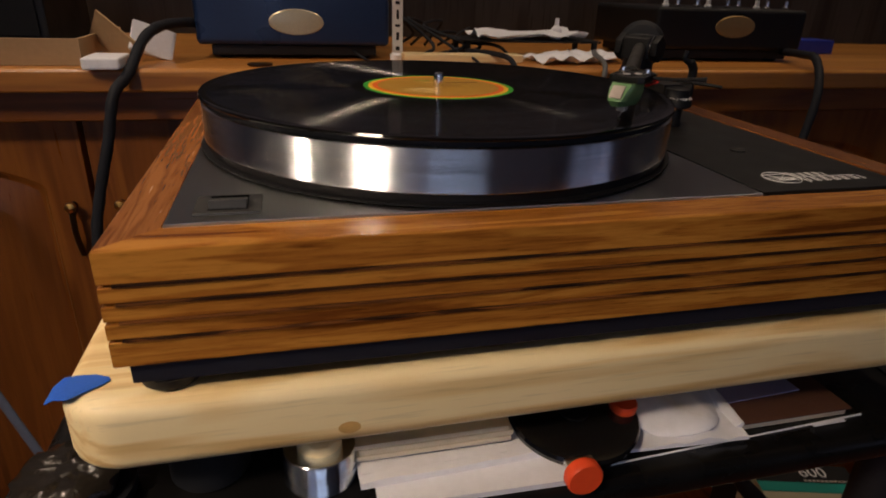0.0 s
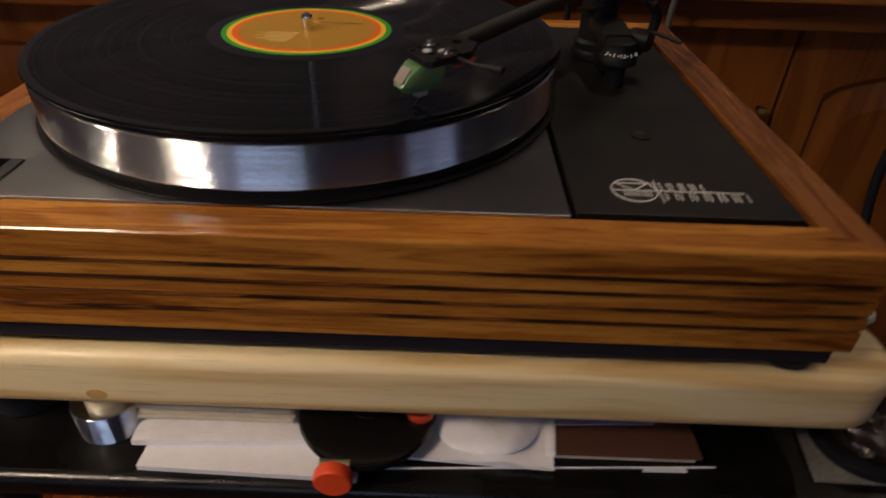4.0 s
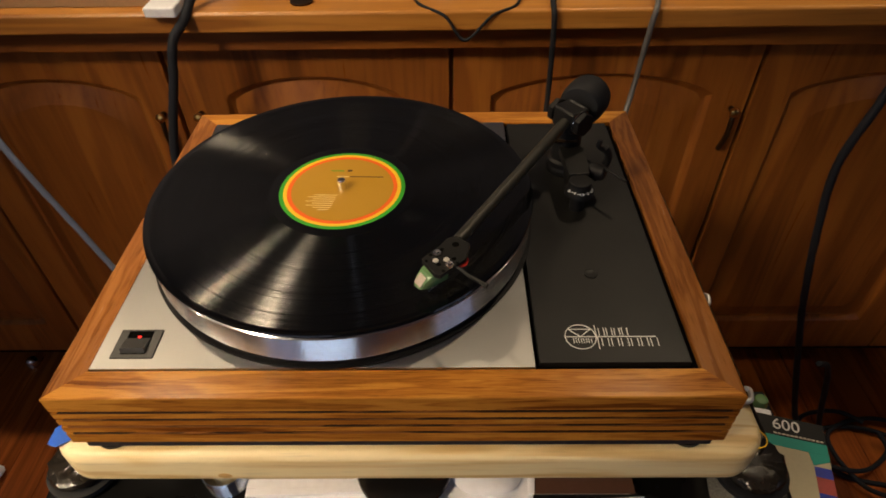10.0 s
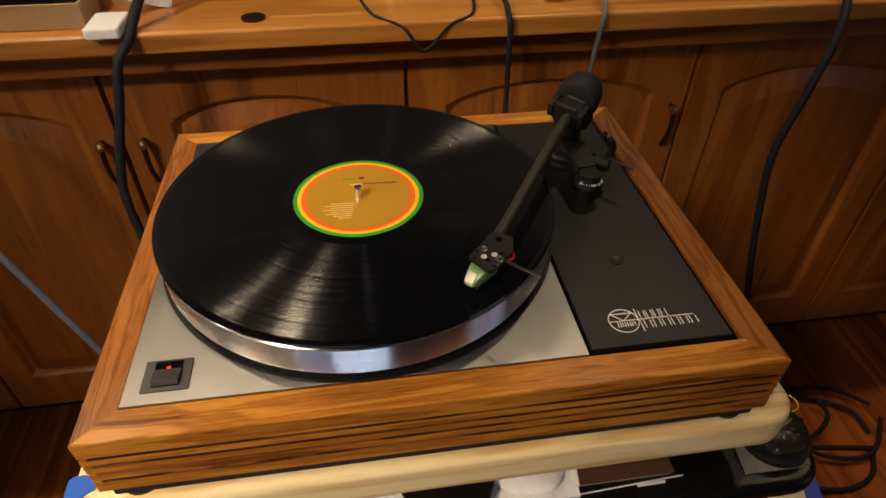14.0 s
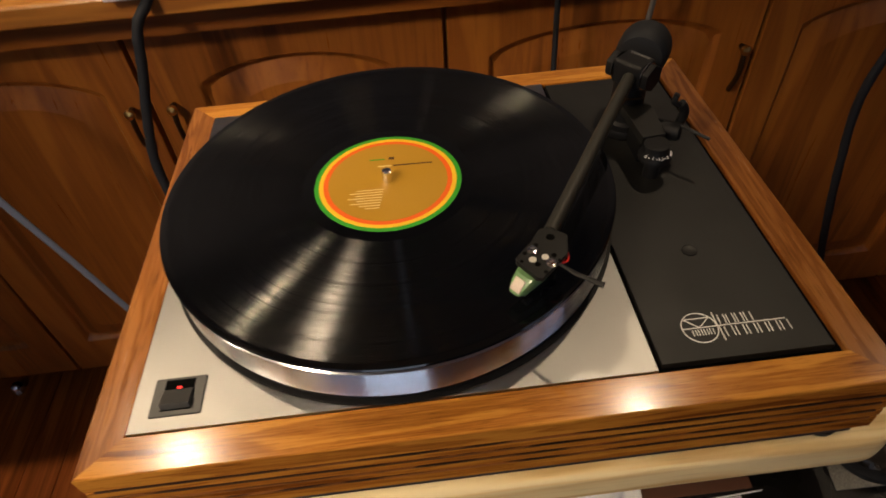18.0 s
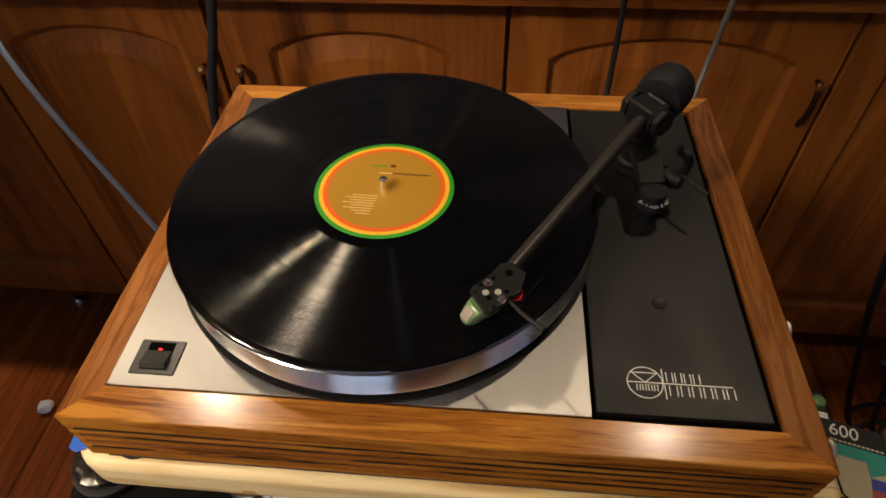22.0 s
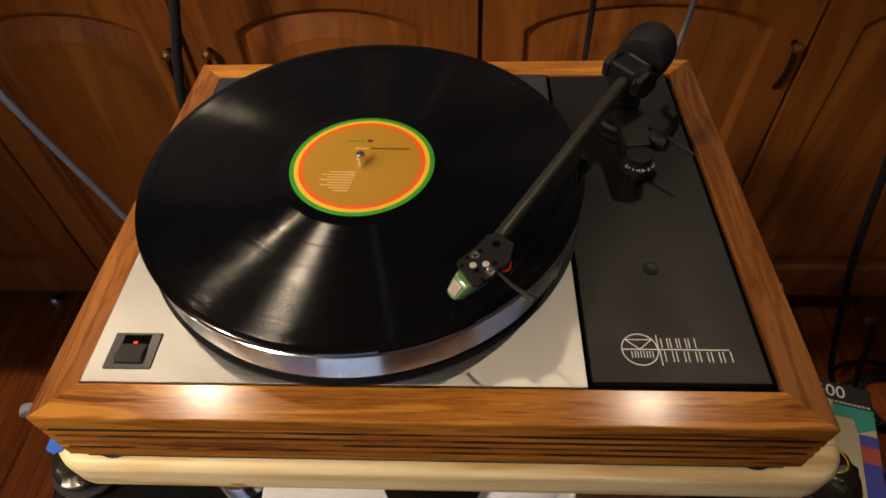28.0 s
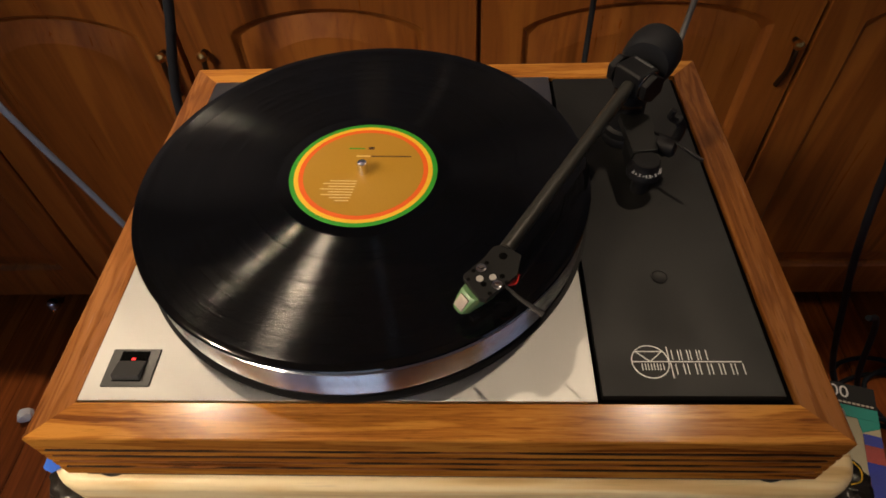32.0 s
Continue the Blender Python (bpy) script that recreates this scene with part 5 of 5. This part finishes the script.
cable("signal_cable", [(0.47, 0.70, 1.037), (0.402, 0.56, 1.044), (0.388, 0.497, 1.034), (0.381, 0.485, 1.0), (0.376, 0.49, 0.90), (0.340, 0.42, 0.80), (0.30, 0.34, 0.72), (0.25, 0.25, 0.70)], 0.0042, M_GREYCABLE, "thin grey signal cable hanging over the counter edge", group="signal cables")
cable("right_cable", [(0.86, 0.72, 1.042), (0.81, 0.56, 1.048), (0.78, 0.490, 1.044), (0.750, 0.44, 0.995), (0.722, 0.42, 0.91), (0.707, 0.42, 0.80), (0.732, 0.42, 0.66), (0.772, 0.42, 0.50), (0.815, 0.42, 0.36), (0.90, 0.41, 0.10), (0.94, 0.38, 0.012)], 0.0068, M_CABLE, "thick dark cable hanging at the cabinet's shaded end", 1.0, 0.04)
cable("thin_lead", [(-0.02, 0.70, 1.06), (0.02, 0.60, 1.032), (0.04, 0.52, 1.03), (0.08, 0.494, 1.02), (0.11, 0.49, 0.985), (0.15, 0.494, 1.02), (0.19, 0.52, 1.03), (0.20, 0.64, 1.037)], 0.0022, M_CABLE, "thin black lead sagging over the counter edge")
for i, (cx, cy, rr) in enumerate(((1.05, 0.30, 0.16), (1.12, 0.34, 0.13), (1.02, 0.38, 0.10))):
    cable("floor_cable", [(cx + rr * math.cos(a) * (1 + 0.1 * math.sin(3 * a + i)), cy + 0.8 * rr * math.sin(a), 0.010 + 0.010 * i + 0.004 * math.sin(2 * a)) for a in np.linspace(0.3 * i, 0.3 * i + 5.9, 12)], 0.0055, M_CABLE, "dark cable coiled loosely on the floorboards", group="coiled cables")
cable("floor_cable", [(0.80, 0.33, 0.40), (0.86, 0.36, 0.33), (0.93, 0.35, 0.10), (1.0, 0.3, 0.010), (1.2, 0.26, 0.007)], 0.006, M_CABLE, "dark cable running down behind the carton", group="coiled cables")

cable("hanging_strap", [(0.300, 0.004, 0.858), (0.312, 0.002, 0.76), (0.335, 0.0, 0.68), (0.385, 0.0, 0.622), (0.425, -0.002, 0.585), (0.440, -0.004, 0.50), (0.430, -0.01, 0.30), (0.42, -0.02, 0.010)], 0.011, M_PLASTIC, "black rubber strap hanging under the trolley shelf", 0.6)

# ---- carton beside the trolley ----
CH = 0.49
CM = Matrix.Translation((0.685, 0.141, CH)) @ pose(0, 0, 0, 0, 0, -15)      # corner of its top; x along the header, -y towards the room
crt = thing("printed_carton", (0.58, 0.03, 0), "upright printed carton, black header, teal band and beige panel on top", "carton")
CW, CD = 0.150, 0.262


def on_top(u0, u1, v0, v1, lift):
    return box(-u1, -u0, -v1, -v0, lift - 0.0006, lift, m=CM)


part("carton_body", box(-CW, 0, -CD, 0, -CH + 0.0005, 0, 0.002, m=CM), M_BEIGE, crt)
part("black_header", on_top(0.001, CW - 0.001, 0.001, 0.037, 0.0007), M_PLASTIC, crt, "black printed header")
part("teal_band", on_top(0.001, CW - 0.001, 0.0372, 0.056, 0.0007), M_TEAL, crt, "teal printed band")
part("teal_corner", prism([(-0.030, -0.0562), (-0.001, -0.0562), (-0.001, -0.066), (-0.026, -0.078)], 0.0001, 0.0007, m=CM), M_TEAL, crt)
for k, (v0, v1, mat) in enumerate(((0.067, 0.096, M_PICBLUE), (0.0962, 0.122, M_PICRED), (0.1222, 0.200, M_PICBLUE), (0.2002, 0.225, M_PICRED))):
    part("picture_band", on_top(0.001, 0.0255, v0 + (0.012 if k == 0 else 0), v1, 0.0006), mat, crt)
part("number", lettering("600", 0.028, CM @ pose(-0.058, -0.0165, 0.0009), 0.0002), M_WHITE, crt, "white printed number")
bm = None
for k in range(12):
    bm = box(-0.078 + 0.0062 * k, -0.0735 + 0.0062 * k, -0.0345, -0.0315, 0.0004, 0.0010, bm=bm, m=CM)
part("small_print", bm, M_CREAM, crt)

# small things behind the carton
solid("dark_box", box(0.545, 0.640, 0.158, 0.235, 0, 0.45, 0.004), M_PLASTIC, "dark box standing on the floor behind the carton", "box")
solid("white_packet", box(-0.026, 0.026, -0.012, 0.012, 0.0, 0.030, 0.004, m=pose(0.592, 0.172, 0.4503, 0, 0, -14)), M_PAPER, "small white packet lying on the dark box", "packet")
solid("green_pot", lathe([(0.011, 0), (0.013, 0.002), (0.013, 0.022), (0.010, 0.030), (0.004, 0.033)], (0.612, 0.198, 0.4503), 24), M_CARTRIDGE, "small dull green pot standing on the dark box", "pot")

sml = thing("small_carton", (0.47, 0.09, 0), "small white and teal carton with a blue round mark", "carton")
part("carton_body", box(0.445, 0.500, 0.055, 0.125, 0.0005, 0.470, 0.0015), M_CREAM, sml)
part("teal_edge", box(0.446, 0.499, 0.112, 0.124, 0.4702, 0.4708), M_TEAL, sml)
part("blue_mark", lathe([(0.012, 0.4701), (0.012, 0.4707)], (0.482, 0.085, 0), 28), M_PICBLUE, sml)

# scrap on the floor
sc_ = bmesh.new()
bmesh.ops.create_icosphere(sc_, subdivisions=2, radius=0.017)
rs = random.Random(5)
for v in sc_.verts:
    v.co *= 1 + rs.uniform(-0.3, 0.25)
    v.co.z *= 0.75
bmesh.ops.translate(sc_, verts=sc_.verts, vec=(-0.995, 0.307, 0.019))
solid("paper_scrap", sc_, M_PAPER, "crumpled white paper scrap on the floorboards", "paper")
ft = thing("cabinet_glide", (-1.075, 0.635, 0), "small bright metal glide at the cabinet's foot", "glide")
part("dome", lathe([(0.017, 0), (0.018, 0.004), (0.014, 0.022), (0.004, 0.03)], (-1.075, 0.635, 0.0005), 24), M_CHROME, ft)

# ---- things on the countertop ----
CT = 1.0273
bx = thing("cardboard_tray", (-0.56, 0.60, CT), "open kraft cardboard tray holding dark equipment", "cardboard box")
for x0, x1, y0, y1, z0, z1 in ((-0.75, -0.362, 0.525, 0.53, CT, CT + 0.034), (-0.75, -0.362, 0.76, 0.765, CT, CT + 0.034), (-0.75, -0.745, 0.53, 0.76, CT, CT + 0.034), (-0.367, -0.362, 0.53, 0.76, CT, CT + 0.034), (-0.745, -0.367, 0.53, 0.76, CT, CT + 0.003)):
    part("tray_side", box(x0, x1, y0, y1, z0, z1, 0.0006), M_KRAFT, bx)
part("flap", box(-0.04, 0.04, -0.0015, 0.0015, -0.022, 0.022, m=pose(-0.335, 0.60, CT + 0.026, 10, 35, -28)), M_KRAFT, bx, "raised kraft flap")
dev = thing("equipment_case", (-0.57, 0.64, CT + 0.0035), "black equipment case standing in the cardboard tray", "equipment case")
part("case", box(-0.735, -0.40, 0.545, 0.745, CT + 0.0035, CT + 0.10, 0.005), M_PLASTIC, dev)
part("front_panel", box(-0.725, -0.41, 0.541, 0.546, CT + 0.035, CT + 0.09, 0.001), M_BLACK, dev)
wb = slab(-0.352, -0.306, 0.478, 0.545, CT, CT + 0.015, 0.004, 0.003)
solid("white_adapter", wb, M_PAPER, "small white plastic box at the counter edge", "adapter")
solid("crumpled_tissue", box(-0.03, 0.03, -0.004, 0.004, -0.022, 0.022, 0.002, m=pose(-0.285, 0.60, CT + 0.026, -20, 20, 20)), M_PAPER, "folded white paper leaning on the cable", "paper")


def amplifier(name, x0, x1, y0, y1, z1, mat, badge, label):
    th = thing(name, ((x0 + x1) / 2, (y0 + y1) / 2, CT), label, "amplifier", "amplifiers")
    part("chassis", box(x0, x1, y0, y1, CT + 0.020, z1, 0.008, 3), mat, th)
    part("plinth", box(x0 + 0.02, x1 - 0.02, y0 + 0.012, y1 - 0.01, CT + 0.004, CT + 0.0195, 0.002), M_PLASTIC, th)
    for fx in (x0 + 0.04, x1 - 0.04):
        for fy in (y0 + 0.03, y1 - 0.03):
            part("foot", lathe([(0.010, 0), (0.012, 0.002), (0.012, 0.0045)], (fx, fy, CT), 20), M_RUBBER, th)
    cx, cz = badge
    bm = lathe([(0.0415, 0.0), (0.0415, 0.0015), (0.039, 0.003), (0.0005, 0.0034)], n=48)
    for v in bm.verts:
        v.co.y *= 0.46
    bm.transform(pose(cx, y0 + 0.0002, cz, 90, 0, 0))
    part("badge", bm, M_BADGE if mat is M_BLUEAMP else M_OLDGOLD, th, "oval gold badge")
    n = 9
    for k in range(n):
        kx = x0 + 0.03 + (x1 - x0 - 0.06) * k / (n - 1)
        part("top_post", lathe([(0.006, 0), (0.0065, 0.004), (0.004, 0.006), (0.004, 0.014), (0.0025, 0.016)], (kx, y0 + 0.03 + 0.012 * (k % 2), z1 - 0.0006), 14), M_CHROME if k % 3 else M_WHITE, th)
    return th


amplifier("amplifier", -0.228, 0.066, 0.62, 0.86, 1.122, M_BLUEAMP, (-0.079, 1.082), "dark blue enamelled amplifier with an oval gold badge, on the countertop")
amplifier("amplifier", 0.545, 0.862, 0.62, 0.86, 1.120, M_PLASTIC, (0.707, 1.089), "black amplifier with a dull oval gold badge, on the countertop")
st = thing("level_strip", (0.08, 0.63, CT), "upright white strip with small dark marks beside the blue amplifier", "strip")
part("strip", box(0.072, 0.089, 0.627, 0.632, CT, 1.16, 0.0006), M_WHITE, st)
bm = None
for k, (zz, hh, ww) in enumerate(((0.014, 0.006, 0.003), (0.030, 0.012, 0.0022), (0.050, 0.004, 0.004), (0.062, 0.014, 0.002), (0.084, 0.005, 0.0035), (0.098, 0.010, 0.0024))):
    bm = box(0.0805 - ww, 0.0805 + ww, 0.6262, 0.6272, CT + zz, CT + zz + hh, bm=bm)
part("stripes", bm, M_PLASTIC, st)
solid("wooden_batten", box(0.085, 0.285, 0.585, 0.620, CT, CT + 0.012, 0.0015), M_MAPLE, "pale wooden batten lying on the countertop", "batten")
solid("plastic_pot", lathe([(0.008, 0), (0.009, 0.002), (0.009, 0.010), (0.007, 0.012)], (0.073, 0.60, CT), 24), M_PAPER, "small white plastic pot on the countertop", "pot")
rs = random.Random(8)
for i, (x, y, z, sx, sy, rz) in enumerate(((0.36, 0.60, 0.012, 0.055, 0.045, 10), (0.43, 0.62, 0.016, 0.045, 0.04, -20), (0.33, 0.70, 0.030, 0.10, 0.05, 4))):
    bm = bmesh.new()
    bmesh.ops.create_grid(bm, x_segments=14, y_segments=10, size=1)
    for v in bm.verts:
        h = noise.noise(Vector((v.co.x * 2.3 + i * 7, v.co.y * 2.3, 0.3))) * 0.013
        v.co = Vector((v.co.x * sx, v.co.y * sy, z + h))
    g = bmesh.ops.extrude_face_region(bm, geom=bm.faces[:])
    bmesh.ops.translate(bm, verts=[v for v in g["geom"] if isinstance(v, bmesh.types.BMVert)], vec=(0, 0, -0.0015))
    low = min(v.co.z for v in bm.verts)
    bm.transform(pose(x, y, CT - low + (0.030 if i == 2 else 0), 0, 0, rz))
    solid("crumpled_paper", bm, M_PAPER, "crumpled white paper lying on the countertop", "paper", "papers on the counter")
rk = thing("wire_rack", (0.33, 0.70, CT), "low dark rack carrying paper and a small bottle", "rack")
part("rack_top", box(0.20, 0.46, 0.655, 0.75, CT + 0.026, CT + 0.030, 0.001), M_PLASTIC, rk)
for x in (0.21, 0.45):
    for y in (0.662, 0.742):
        part("rack_leg", box(x - 0.004, x + 0.004, y - 0.004, y + 0.004, CT, CT + 0.0262), M_PLASTIC, rk)
bt = thing("small_bottle", (0.385, 0.69, CT + 0.0303), "small white plastic bottle with a narrow neck", "bottle")
part("body", lathe([(0.008, 0), (0.010, 0.002), (0.010, 0.018), (0.004, 0.024), (0.004, 0.034), (0.003, 0.036)], (0.385, 0.69, CT + 0.0303), 24), M_PAPER, bt)
for i in range(5):
    x = 0.12 + 0.028 * i
    cable("counter_lead", [(x, 0.86, CT + 0.003), (x + 0.02, 0.80, CT + 0.03 + 0.01 * (i % 3)), (x - 0.03, 0.73, CT + 0.07 - 0.012 * i), (x + 0.03, 0.67, CT + 0.02), (x + 0.05 * math.sin(i * 2), 0.64, CT + 0.004)], 0.0028, M_CABLE, "tangled black lead behind the batten", group="tangled leads")
solid("blue_packet", box(0.98, 1.10, 0.78, 0.84, CT, CT + 0.03, 0.003), M_PICBLUE, "blue printed packet at the counter's dark end", "packet")

# ---- floorboards, last ----
BW = 0.086
n0 = int((RX1 - RX0) / BW)
bm = box(-BW / 2 + 0.0006, BW / 2 - 0.0006, -0.0, 4.1, -0.012, 0.0, 0.0012, 1)
finish(bm, False)
board_me = bpy.data.meshes.new("floorboard")
bm.to_mesh(board_me)
bm.free()
board_me.materials.append(M_FLOOR)
for k in range(n0 + 1):
    ob = new("floorboard", board_me)
    ob.location = Vector((RX0 + (k + 0.5) * BW, RY0, 0)) - place_of(floor)
    ob.parent = floor
